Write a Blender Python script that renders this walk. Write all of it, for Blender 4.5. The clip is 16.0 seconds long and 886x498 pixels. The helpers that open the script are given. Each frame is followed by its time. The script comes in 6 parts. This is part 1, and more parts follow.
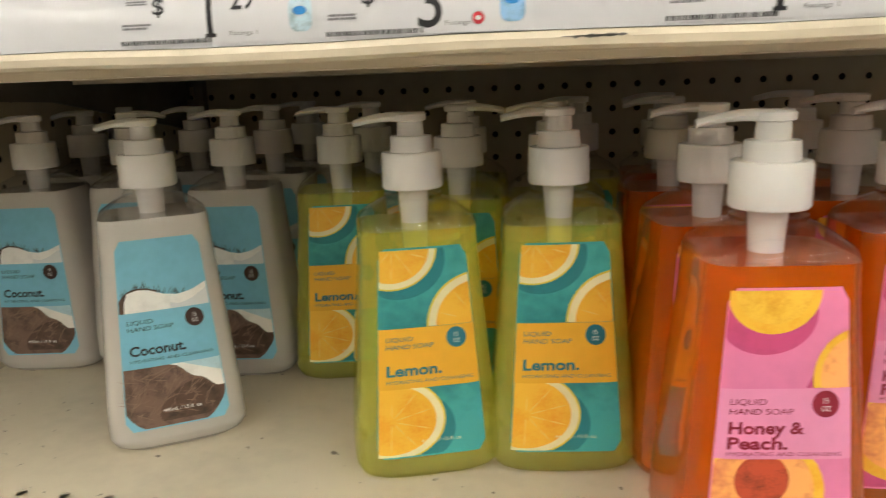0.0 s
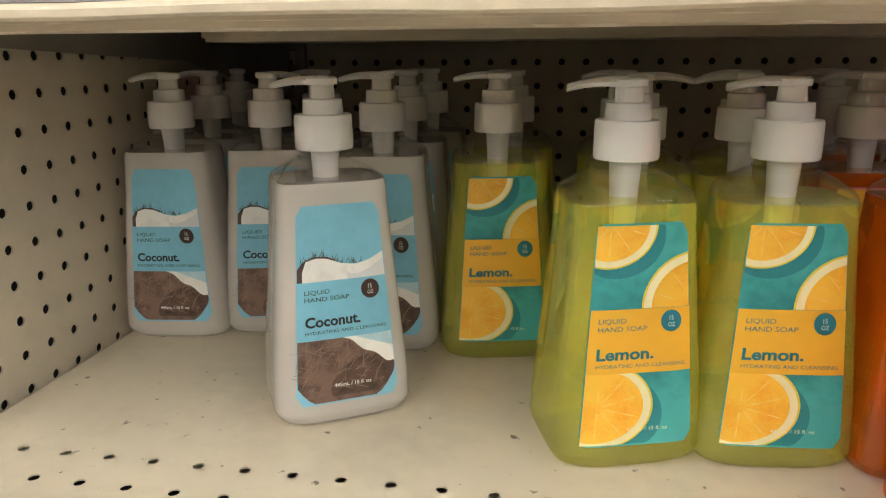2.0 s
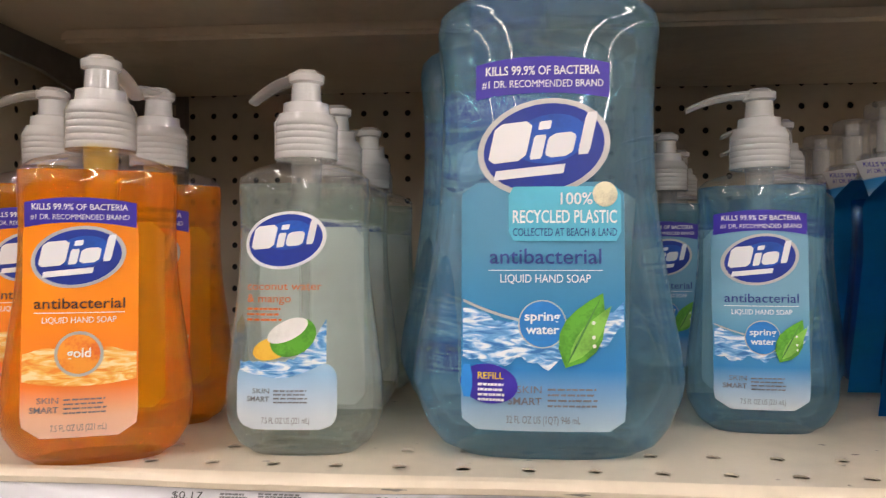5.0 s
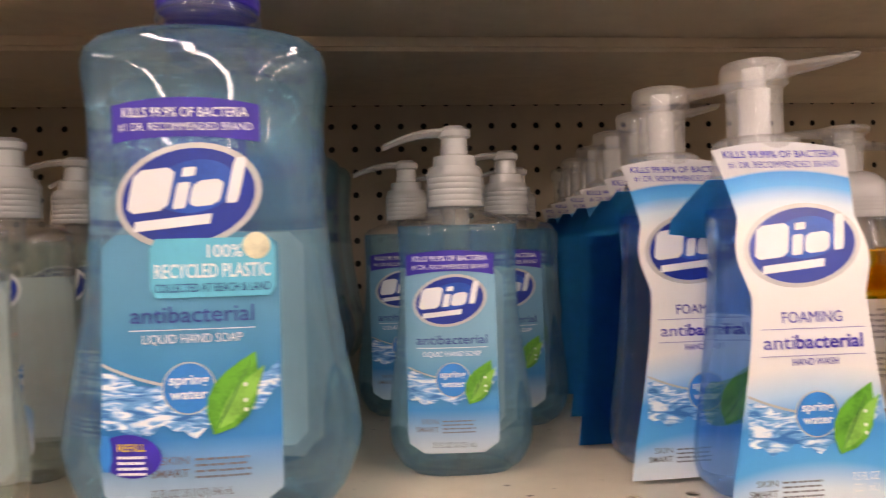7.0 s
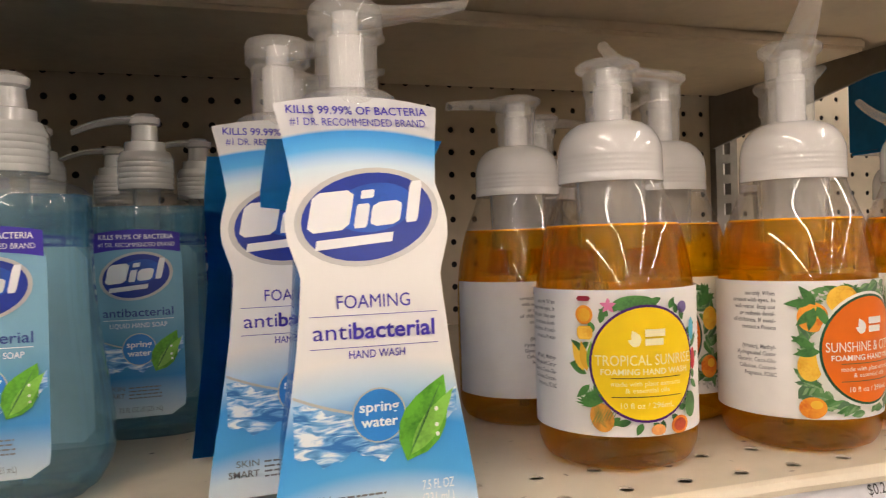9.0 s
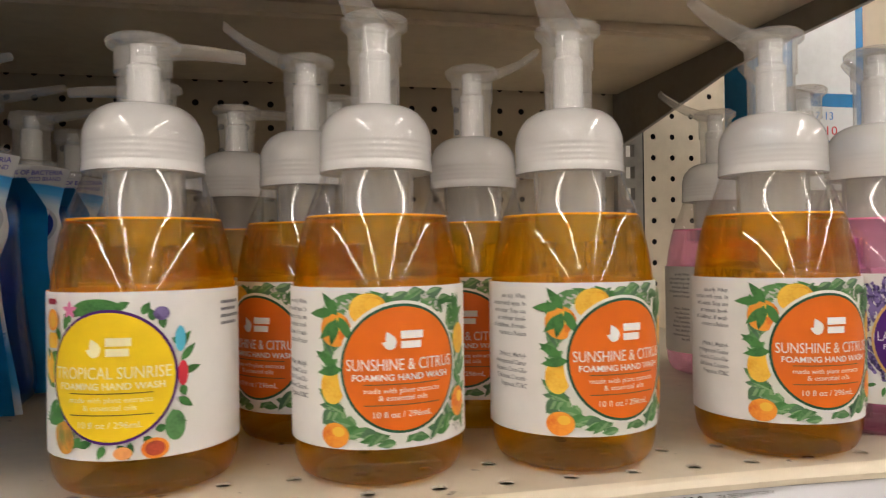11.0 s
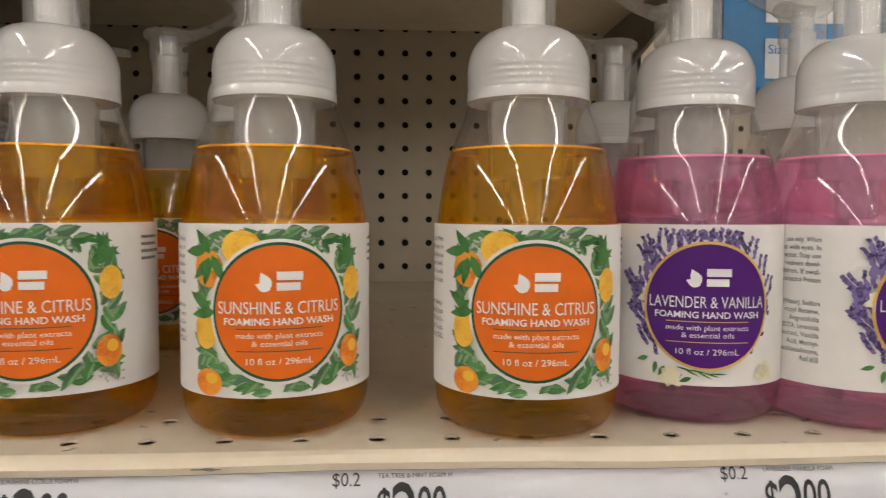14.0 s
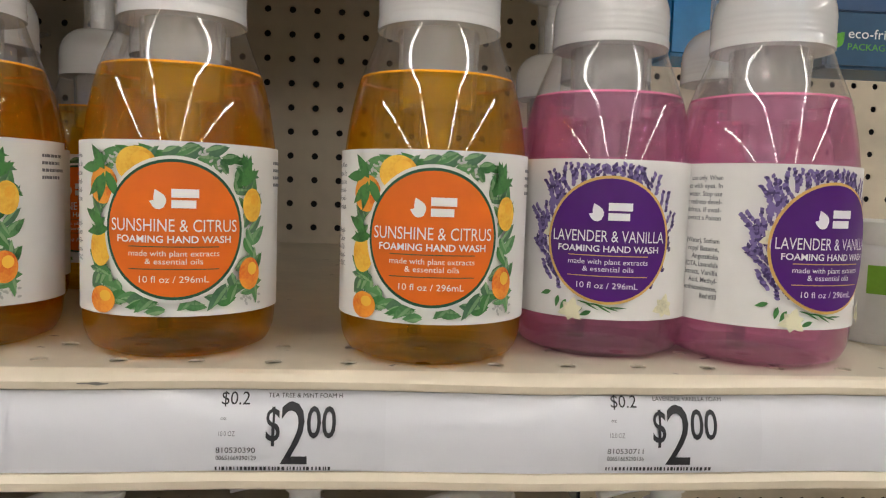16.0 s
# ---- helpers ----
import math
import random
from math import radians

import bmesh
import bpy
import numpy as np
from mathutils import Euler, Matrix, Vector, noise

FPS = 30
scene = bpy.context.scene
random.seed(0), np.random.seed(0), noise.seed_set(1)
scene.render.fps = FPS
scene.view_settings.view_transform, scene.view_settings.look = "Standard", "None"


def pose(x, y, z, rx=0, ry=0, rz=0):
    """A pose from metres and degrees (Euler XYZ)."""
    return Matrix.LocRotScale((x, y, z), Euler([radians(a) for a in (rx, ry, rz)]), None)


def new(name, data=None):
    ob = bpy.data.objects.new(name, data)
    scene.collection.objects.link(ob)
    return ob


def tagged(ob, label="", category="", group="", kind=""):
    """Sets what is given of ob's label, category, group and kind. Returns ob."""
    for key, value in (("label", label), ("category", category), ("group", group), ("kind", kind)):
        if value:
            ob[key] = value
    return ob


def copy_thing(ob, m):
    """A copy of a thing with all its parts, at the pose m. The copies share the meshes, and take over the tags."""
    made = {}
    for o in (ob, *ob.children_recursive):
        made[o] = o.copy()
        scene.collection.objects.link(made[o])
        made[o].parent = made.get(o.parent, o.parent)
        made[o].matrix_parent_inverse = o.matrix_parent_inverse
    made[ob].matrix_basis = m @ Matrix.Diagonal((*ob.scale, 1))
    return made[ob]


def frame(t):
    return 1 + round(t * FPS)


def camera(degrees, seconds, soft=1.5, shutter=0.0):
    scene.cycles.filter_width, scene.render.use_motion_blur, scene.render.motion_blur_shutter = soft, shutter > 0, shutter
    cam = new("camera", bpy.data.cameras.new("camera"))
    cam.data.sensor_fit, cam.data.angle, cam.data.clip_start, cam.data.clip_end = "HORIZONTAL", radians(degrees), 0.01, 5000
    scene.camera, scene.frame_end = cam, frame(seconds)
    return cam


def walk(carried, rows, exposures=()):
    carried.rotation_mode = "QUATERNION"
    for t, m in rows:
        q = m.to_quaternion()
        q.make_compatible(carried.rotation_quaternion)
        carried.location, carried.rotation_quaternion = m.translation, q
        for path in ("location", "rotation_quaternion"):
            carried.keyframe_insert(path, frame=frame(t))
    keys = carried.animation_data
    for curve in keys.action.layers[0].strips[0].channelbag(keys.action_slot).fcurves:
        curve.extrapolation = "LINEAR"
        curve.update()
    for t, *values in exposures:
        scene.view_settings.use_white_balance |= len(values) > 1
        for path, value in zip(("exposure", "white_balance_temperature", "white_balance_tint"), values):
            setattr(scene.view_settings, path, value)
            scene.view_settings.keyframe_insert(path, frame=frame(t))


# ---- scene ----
# World: x along the shelves to the right, y into the shelf, z up; the rail of the shelf runs near y = 0.
cam = camera(63.07, 16.0, soft=1.15, shutter=0.35)
PATH = [
    (0.0, -0.5650, -0.2766, 1.2539, 76.65, 2.04, 8.47),
    (0.5, -0.6064, -0.2734, 1.2488, 76.10, 2.09, 10.28),
    (1.0, -0.6390, -0.2643, 1.2483, 75.10, 1.92, 9.98),
    (1.5, -0.6611, -0.2675, 1.2441, 74.98, 1.03, 9.93),
    (2.0, -0.6643, -0.2693, 1.2475, 75.03, 0.36, 10.24),
    (2.5, -0.6619, -0.2702, 1.2534, 76.25, -0.12, 10.20),
    (3.0, -0.6537, -0.2717, 1.2805, 79.08, -0.62, 9.70),
    (3.5, -0.6345, -0.2786, 1.3319, 82.91, -0.94, 8.35),
    (4.0, -0.6162, -0.2844, 1.3616, 86.80, -0.79, 7.50),
    (4.2, -0.6110, -0.2853, 1.3689, 87.79, -0.86, 7.09),
    (6.3, -0.5569, -0.2739, 1.4022, 91.21, 1.42, -0.72),
    (6.5, -0.5490, -0.2729, 1.4061, 90.60, 1.10, -2.16),
    (7.0, -0.5117, -0.2654, 1.4030, 90.28, 1.48, -5.65),
    (7.5, -0.4654, -0.2507, 1.3958, 90.05, 1.61, -10.15),
    (8.0, -0.4303, -0.2421, 1.3931, 89.75, 1.54, -14.12),
    (8.5, -0.4079, -0.2405, 1.3927, 89.78, 1.59, -16.02),
    (9.0, -0.3949, -0.2352, 1.3934, 89.44, 1.68, -17.18),
    (9.5, -0.3617, -0.2315, 1.3946, 89.38, 1.94, -17.99),
    (10.0, -0.3028, -0.2372, 1.3957, 89.61, 1.68, -18.67),
    (10.2, -0.2762, -0.2416, 1.3940, 90.25, 1.41, -17.77),
    (12.3, -0.0823, -0.2605, 1.3790, 88.58, 1.05, -4.99),
    (12.5, -0.0753, -0.2574, 1.3802, 88.02, 0.75, -4.19),
    (13.0, -0.0579, -0.2499, 1.3805, 87.42, 0.13, -2.27),
    (13.5, -0.0358, -0.2438, 1.3787, 87.34, -0.33, -2.13),
    (14.0, -0.0174, -0.2417, 1.3773, 86.96, -0.23, -3.32),
    (14.5, -0.0030, -0.2340, 1.3734, 86.93, -0.79, -5.27),
    (15.0, 0.0054, -0.2367, 1.3713, 87.08, -1.28, -6.08),
    (15.5, 0.0080, -0.2422, 1.3638, 85.68, -1.81, -5.56),
    (16.0, 0.0104, -0.2448, 1.3591, 85.52, -1.90, -4.66),
]
walk(cam, [(t, pose(x, y, z, rx, ry, rz)) for t, x, y, z, rx, ry, rz in PATH],
     exposures=[(0.0, 0.12, 6500, 4), (1.5, 0.34, 6300, 7), (2.5, 0.18, 6200, 8), (3.0, 0.04, 6000, 10), (3.5, -0.08, 6100, 10), (4.0, -0.08, 6200, 11), (6.5, 0.20, 6900, 28), (7.5, 0.07, 7300, 26), (8.5, -0.01, 6950, 18), (9.0, -0.03, 6900, 17), (10.0, -0.06, 6600, 14), (12.5, -0.33, 6400, 12), (15.0, -0.37, 6200, 10), (16.0, -0.33, 6050, 9)])

INCH = 0.0254
Z_LOW, Z_UP, Z_TOP = 1.0450, 1.30, 1.565      # tops of the lower and upper shelf, underside of the next one
X_L, X_R, Y_B = -1.006, 0.214, 0.5426           # the bay: left divider, right end, back panel
CEIL = 3.7

# ---- world and lights ----
world = bpy.data.worlds.new("world")
world.use_nodes = True
world.node_tree.nodes["Background"].inputs[0].default_value = (0.8, 0.85, 0.9, 1)
world.node_tree.nodes["Background"].inputs[1].default_value = 0.02
scene.world = world
TUBE = 34.0      # strength of the fluorescent strips


# ---- materials ----
def mat(name, color, rough=0.5, metal=0.0, trans=0.0, ior=1.45, vary=0.08, scale=30.0, bump=0.0, bump_scale=200.0, sss=0.0, coat=0.0, second=None, spec=0.5):
    m = bpy.data.materials.new(name)
    m.use_nodes = True
    nt = m.node_tree
    b = nt.nodes["Principled BSDF"]
    b.inputs["Roughness"].default_value = rough
    b.inputs["Metallic"].default_value = metal
    b.inputs["Transmission Weight"].default_value = trans
    b.inputs["IOR"].default_value = ior
    b.inputs["Specular IOR Level"].default_value = spec
    b.inputs["Coat Weight"].default_value = coat
    if sss:
        b.inputs["Subsurface Weight"].default_value = sss
        b.inputs["Subsurface Radius"].default_value = (0.01, 0.008, 0.006)
        b.inputs["Subsurface Scale"].default_value = 1.0
    b.inputs["Base Color"].default_value = (*color, 1)
    if vary:
        co = nt.nodes.new("ShaderNodeTexCoord")
        n1 = nt.nodes.new("ShaderNodeTexNoise")
        n1.inputs["Scale"].default_value = scale
        n1.inputs["Detail"].default_value = 6.0
        n2 = nt.nodes.new("ShaderNodeTexNoise")
        n2.inputs["Scale"].default_value = scale * 9
        add = nt.nodes.new("ShaderNodeMath")
        add.operation = "MULTIPLY_ADD"
        add.inputs[1].default_value = 0.35
        ramp = nt.nodes.new("ShaderNodeValToRGB")
        other = second or tuple(c * (1 - 2.2 * vary) for c in color)
        ramp.color_ramp.elements[0].color = (*other, 1)
        ramp.color_ramp.elements[1].color = (*[min(1, c * (1 + vary * 0.4)) for c in color], 1)
        ramp.color_ramp.elements[0].position, ramp.color_ramp.elements[1].position = 0.42, 0.72
        nt.links.new(co.outputs["Object"], n1.inputs["Vector"])
        nt.links.new(co.outputs["Object"], n2.inputs["Vector"])
        nt.links.new(n2.outputs["Fac"], add.inputs[0])
        nt.links.new(n1.outputs["Fac"], add.inputs[2])
        nt.links.new(add.outputs[0], ramp.inputs["Fac"])
        nt.links.new(ramp.outputs["Color"], b.inputs["Base Color"])
        if bump:
            n3 = nt.nodes.new("ShaderNodeTexNoise")
            n3.inputs["Scale"].default_value = bump_scale
            bp = nt.nodes.new("ShaderNodeBump")
            bp.inputs["Strength"].default_value = bump
            bp.inputs["Distance"].default_value = 0.001
            nt.links.new(co.outputs["Object"], n3.inputs["Vector"])
            nt.links.new(n3.outputs["Fac"], bp.inputs["Height"])
            nt.links.new(bp.outputs["Normal"], b.inputs["Normal"])
    return m


def ramp_mat(name, stops, rough=0.4, axis="Z", arch=0.0):
    """Print that changes colour with height above the thing's base: stops are (metres, colour); arch bends the bands."""
    m = bpy.data.materials.new(name)
    m.use_nodes = True
    nt = m.node_tree
    b = nt.nodes["Principled BSDF"]
    b.inputs["Roughness"].default_value = rough
    co, sep = nt.nodes.new("ShaderNodeTexCoord"), nt.nodes.new("ShaderNodeSeparateXYZ")
    rng, ramp = nt.nodes.new("ShaderNodeMapRange"), nt.nodes.new("ShaderNodeValToRGB")
    lo, hi = stops[0][0], stops[-1][0]
    rng.inputs["From Min"].default_value, rng.inputs["From Max"].default_value = lo, hi
    els = ramp.color_ramp.elements
    for i, (h, c) in enumerate(stops):
        e = els[i] if i < 2 else els.new(1.0)
        e.position = (h - lo) / (hi - lo)
    for e, (h, c) in zip(sorted(els, key=lambda q: q.position), stops):
        e.color = (*c, 1)
    nt.links.new(co.outputs["Object"], sep.inputs[0])
    sq, bend = nt.nodes.new("ShaderNodeMath"), nt.nodes.new("ShaderNodeMath")
    sq.operation, bend.operation = "MULTIPLY", "MULTIPLY_ADD"
    bend.inputs[1].default_value = arch
    nt.links.new(sep.outputs["X"], sq.inputs[0])
    nt.links.new(sep.outputs["X"], sq.inputs[1])
    nt.links.new(sq.outputs[0], bend.inputs[0])
    nt.links.new(sep.outputs[axis], bend.inputs[2])
    nt.links.new(bend.outputs[0], rng.inputs["Value"])
    nt.links.new(rng.outputs[0], ramp.inputs["Fac"])
    nt.links.new(ramp.outputs["Color"], b.inputs["Base Color"])
    return m


def glow(name, color, strength):
    m = bpy.data.materials.new(name)
    m.use_nodes = True
    b = m.node_tree.nodes["Principled BSDF"]
    b.inputs["Emission Color"].default_value = (*color, 1)
    b.inputs["Emission Strength"].default_value = strength
    return m


def liquid(name, color, clear=0.85, rough=0.02, through_it=0.4):
    """Tinted soap in a clear bottle: part refracts, part lets light straight through with its tint."""
    m = bpy.data.materials.new(name)
    m.use_nodes = True
    nt = m.node_tree
    b = nt.nodes["Principled BSDF"]
    b.inputs["Base Color"].default_value = (*color, 1)
    b.inputs["Roughness"].default_value = rough
    b.inputs["IOR"].default_value = 1.36
    b.inputs["Transmission Weight"].default_value = clear
    co, n1, bp = nt.nodes.new("ShaderNodeTexCoord"), nt.nodes.new("ShaderNodeTexNoise"), nt.nodes.new("ShaderNodeBump")
    n1.inputs["Scale"].default_value = 25.0
    bp.inputs["Strength"].default_value, bp.inputs["Distance"].default_value = 0.05, 0.003
    nt.links.new(co.outputs["Object"], n1.inputs["Vector"])
    nt.links.new(n1.outputs["Fac"], bp.inputs["Height"])
    nt.links.new(bp.outputs["Normal"], b.inputs["Normal"])
    tr, mix = nt.nodes.new("ShaderNodeBsdfTransparent"), nt.nodes.new("ShaderNodeMixShader")
    tr.inputs["Color"].default_value = (*[c ** 0.6 for c in color], 1)
    mix.inputs["Fac"].default_value = through_it
    nt.links.new(b.outputs[0], mix.inputs[1])
    nt.links.new(tr.outputs[0], mix.inputs[2])
    # bottle skin: a clear gloss over the soap
    lw, pw, ma = nt.nodes.new("ShaderNodeLayerWeight"), nt.nodes.new("ShaderNodeMath"), nt.nodes.new("ShaderNodeMath")
    gl, top = nt.nodes.new("ShaderNodeBsdfGlossy"), nt.nodes.new("ShaderNodeMixShader")
    pw.operation, ma.operation = "POWER", "MULTIPLY_ADD"
    pw.inputs[1].default_value, ma.inputs[1].default_value, ma.inputs[2].default_value = 3.0, 0.40, 0.05
    gl.inputs["Roughness"].default_value = 0.03
    nt.links.new(lw.outputs["Facing"], pw.inputs[0])
    nt.links.new(pw.outputs[0], ma.inputs[0])
    nt.links.new(ma.outputs[0], top.inputs["Fac"])
    nt.links.new(mix.outputs[0], top.inputs[1])
    nt.links.new(gl.outputs[0], top.inputs[2])
    nt.links.new(top.outputs[0], nt.nodes["Material Output"].inputs["Surface"])
    return m


def splash_mat(name, dark, mid, light, rough=0.35):
    """Printed water: fine drawn-out flecks of three colours."""
    m = bpy.data.materials.new(name)
    m.use_nodes = True
    nt = m.node_tree
    b = nt.nodes["Principled BSDF"]
    b.inputs["Roughness"].default_value = rough
    co, mp, n1, ramp = nt.nodes.new("ShaderNodeTexCoord"), nt.nodes.new("ShaderNodeMapping"), nt.nodes.new("ShaderNodeTexNoise"), nt.nodes.new("ShaderNodeValToRGB")
    mp.inputs["Scale"].default_value = (80, 80, 330)
    mp.inputs["Rotation"].default_value = (0, 0.25, 0)
    n1.inputs["Scale"].default_value, n1.inputs["Detail"].default_value, n1.inputs["Distortion"].default_value = 1.0, 7.0, 1.6
    els = ramp.color_ramp.elements
    els[0].color, els[1].color = (*dark, 1), (*light, 1)
    els[0].position, els[1].position = 0.37, 0.62
    els.new(0.50).color = (*mid, 1)
    nt.links.new(co.outputs["Object"], mp.inputs["Vector"])
    nt.links.new(mp.outputs["Vector"], n1.inputs["Vector"])
    nt.links.new(n1.outputs["Fac"], ramp.inputs["Fac"])
    nt.links.new(ramp.outputs["Color"], b.inputs["Base Color"])
    return m


def film(name, color=(0.97, 0.97, 0.97), body=0.0, rough=0.05, white=(0.8, 0.8, 0.8), sheen=0.05):
    """Thin clear or milky plastic: lets light through, reflects at grazing angles; body: how milky."""
    m = bpy.data.materials.new(name)
    m.use_nodes = True
    nt = m.node_tree
    b = nt.nodes["Principled BSDF"]
    b.inputs["Base Color"].default_value = (*white, 1)
    b.inputs["Roughness"].default_value = 0.3
    tr, gl = nt.nodes.new("ShaderNodeBsdfTransparent"), nt.nodes.new("ShaderNodeBsdfGlossy")
    fr, m1, m2 = nt.nodes.new("ShaderNodeLayerWeight"), nt.nodes.new("ShaderNodeMixShader"), nt.nodes.new("ShaderNodeMixShader")
    pw, ma = nt.nodes.new("ShaderNodeMath"), nt.nodes.new("ShaderNodeMath")
    pw.operation, ma.operation = "POWER", "MULTIPLY_ADD"
    pw.inputs[1].default_value, ma.inputs[1].default_value, ma.inputs[2].default_value = 2.6, 0.62, sheen
    fr.inputs["Blend"].default_value = 0.5
    nt.links.new(fr.outputs["Facing"], pw.inputs[0])
    nt.links.new(pw.outputs[0], ma.inputs[0])
    tr.inputs["Color"].default_value = (*color, 1)
    gl.inputs["Roughness"].default_value = rough
    m1.inputs["Fac"].default_value = body
    nt.links.new(tr.outputs[0], m1.inputs[1])
    nt.links.new(b.outputs[0], m1.inputs[2])
    nt.links.new(ma.outputs[0], m2.inputs["Fac"])
    nt.links.new(m1.outputs[0], m2.inputs[1])
    nt.links.new(gl.outputs[0], m2.inputs[2])
    nt.links.new(m2.outputs[0], nt.nodes["Material Output"].inputs["Surface"])
    return m


# Shelf paint, with missing bounce light under the shelves lifted into its colour.
M_CREAM = mat("lifted_cream_enamel", (0.74, 0.65, 0.51), 0.42, vary=0.07, scale=9, bump=0.05, bump_scale=600)
M_PEG = mat("pegboard_enamel", (0.62, 0.54, 0.42), 0.55, vary=0.06, scale=7, bump=0.05, bump_scale=500)
# Same shelf paint darkened where the deck renders too bright; specks are wear.
M_DECK_DIM = mat("dimmed_deck_enamel", (0.62, 0.55, 0.43), 0.40, vary=0.07, scale=9, bump=0.05, bump_scale=600)
nt_ = M_DECK_DIM.node_tree
sp_, rp_, mx_ = nt_.nodes.new("ShaderNodeTexNoise"), nt_.nodes.new("ShaderNodeValToRGB"), nt_.nodes.new("ShaderNodeMixRGB")
sp_.inputs["Scale"].default_value, sp_.inputs["Detail"].default_value = 95.0, 5.0
rp_.color_ramp.elements[0].position, rp_.color_ramp.elements[1].position = 0.675, 0.72
mx_.inputs["Color2"].default_value = (0.16, 0.13, 0.10, 1)
bs_ = nt_.nodes["Principled BSDF"]
src_ = bs_.inputs["Base Color"].links[0].from_socket
co_ = [n for n in nt_.nodes if n.type == "TEX_COORD"][0]
nt_.links.new(co_.outputs["Object"], sp_.inputs["Vector"])
nt_.links.new(sp_.outputs["Fac"], rp_.inputs["Fac"])
nt_.links.new(rp_.outputs["Color"], mx_.inputs["Fac"])
nt_.links.new(src_, mx_.inputs["Color1"])
nt_.links.new(mx_.outputs["Color"], bs_.inputs["Base Color"])
# Black that stands in for the shade inside the holes.
M_HOLESHADE = mat("painted_hole_shade", (0.02, 0.02, 0.022), 0.8, vary=0.1)
M_STEEL = mat("grey_steel", (0.28, 0.26, 0.23), 0.45, 0.6, vary=0.1, scale=12)
M_RAIL = mat("rail_plastic", (0.70, 0.70, 0.75), 0.24, vary=0.03, scale=6, coat=0.25)
M_INK = mat("black_ink", (0.02, 0.02, 0.025), 0.5, vary=0.0)
M_GREYINK = mat("grey_ink", (0.16, 0.16, 0.18), 0.5, vary=0.0)
M_RED = mat("red_print", (0.6, 0.03, 0.05), 0.5, vary=0.05)
M_WHITE = mat("white_plastic", (0.86, 0.84, 0.83), 0.38, vary=0.03, scale=20, sss=0.1)
M_FROST = film("frosted_plastic", (0.98, 0.98, 0.98), 0.17, 0.05, (1.0, 0.99, 0.99), 0.08)
M_CORE = film("milky_core_plastic", (0.98, 0.98, 0.98), 0.50, 0.10, (1.0, 0.99, 0.98))
M_DOME = film("frosted_collar_plastic", (0.98, 0.98, 0.98), 0.52, 0.045, (1.0, 0.99, 0.99), 0.09)
M_PUMP = film("milky_pump_plastic", (0.97, 0.97, 0.97), 0.36, 0.06, (0.98, 0.97, 0.96), 0.08)
M_CLEAR = film("clear_plastic", (0.965, 0.965, 0.965), 0.012, 0.03)
M_TUBE = film("tube_plastic", (0.9, 0.9, 0.88), 0.20, 0.1)
M_FOAMER = film("foamer_plastic", (0.97, 0.97, 0.97), 0.30, 0.06, (0.95, 0.94, 0.93), 0.06)
M_YELLOWTUBE = film("yellow_tube_plastic", (0.9, 0.8, 0.2), 0.55, 0.1, (0.8, 0.55, 0.05))
M_PAPER = mat("label_paper", (0.84, 0.82, 0.80), 0.45, vary=0.03, scale=15)
M_WPRINT = mat("white_print", (0.85, 0.85, 0.86), 0.4, vary=0.0)
M_BLUELOGO = mat("royal_blue_print", (0.012, 0.035, 0.30), 0.3, vary=0.08, scale=40)
M_BLUESHEEN = mat("bright_blue_print", (0.015, 0.09, 0.46), 0.3, vary=0.15, scale=60)
M_VIOLET = mat("violet_blue_print", (0.05, 0.03, 0.38), 0.3, vary=0.05)
M_SILVER = mat("silver_print", (0.55, 0.54, 0.53), 0.35, 0.3, vary=0.05)
M_NAVY = mat("navy_print", (0.02, 0.05, 0.24), 0.4, vary=0.0)
M_SKY = mat("sky_blue_print", (0.02, 0.22, 0.62), 0.35, vary=0.06, scale=50)
M_LEAF = mat("leaf_green_print", (0.10, 0.36, 0.03), 0.35, vary=0.3, scale=90, second=(0.02, 0.15, 0.01))
M_LEAFMID = mat("mid_leaf_print", (0.10, 0.25, 0.09), 0.4, vary=0.3, scale=120, second=(0.04, 0.13, 0.04))
M_LEAFSHEEN = mat("pale_leaf_print", (0.22, 0.36, 0.18), 0.4, vary=0.25, scale=120, second=(0.12, 0.23, 0.10))
M_LEAFLIGHT = mat("light_leaf_print", (0.22, 0.52, 0.08), 0.35, vary=0.2, scale=90)
M_LEAFD = mat("dark_leaf_print", (0.06, 0.20, 0.05), 0.4, vary=0.3, scale=120, second=(0.01, 0.07, 0.02))
M_LEAFGREY = mat("grey_leaf_print", (0.08, 0.17, 0.09), 0.4, vary=0.3, scale=120, second=(0.04, 0.12, 0.06))
M_AQUABADGE = mat("aqua_badge_print", (0.10, 0.50, 0.68), 0.35, vary=0.05)
M_GREENRING = mat("dark_green_print", (0.01, 0.09, 0.05), 0.4, vary=0.0)
M_FRUIT = mat("orange_fruit_print", (0.80, 0.30, 0.03), 0.4, vary=0.25, scale=110, second=(0.7, 0.10, 0.01))
M_FRUITY = mat("yellow_fruit_print", (0.85, 0.52, 0.06), 0.4, vary=0.2, scale=110, second=(0.75, 0.33, 0.02))
M_ORANGE = mat("orange_print", (0.76, 0.15, 0.008), 0.38, vary=0.04, scale=20)
M_YELLOW = mat("yellow_print", (0.88, 0.60, 0.01), 0.38, vary=0.04, scale=20)
M_PURPLE = mat("purple_print", (0.075, 0.006, 0.17), 0.38, vary=0.06, scale=20)
M_PINE = mat("pineapple_print", (0.62, 0.28, 0.04), 0.4, vary=0.35, scale=260, second=(0.25, 0.10, 0.02))
M_GOLDRING = mat("gold_print", (0.75, 0.48, 0.14), 0.35, vary=0.05)
M_LAVENDER = mat("lavender_print", (0.19, 0.14, 0.34), 0.45, vary=0.3, scale=300, second=(0.05, 0.03, 0.10))
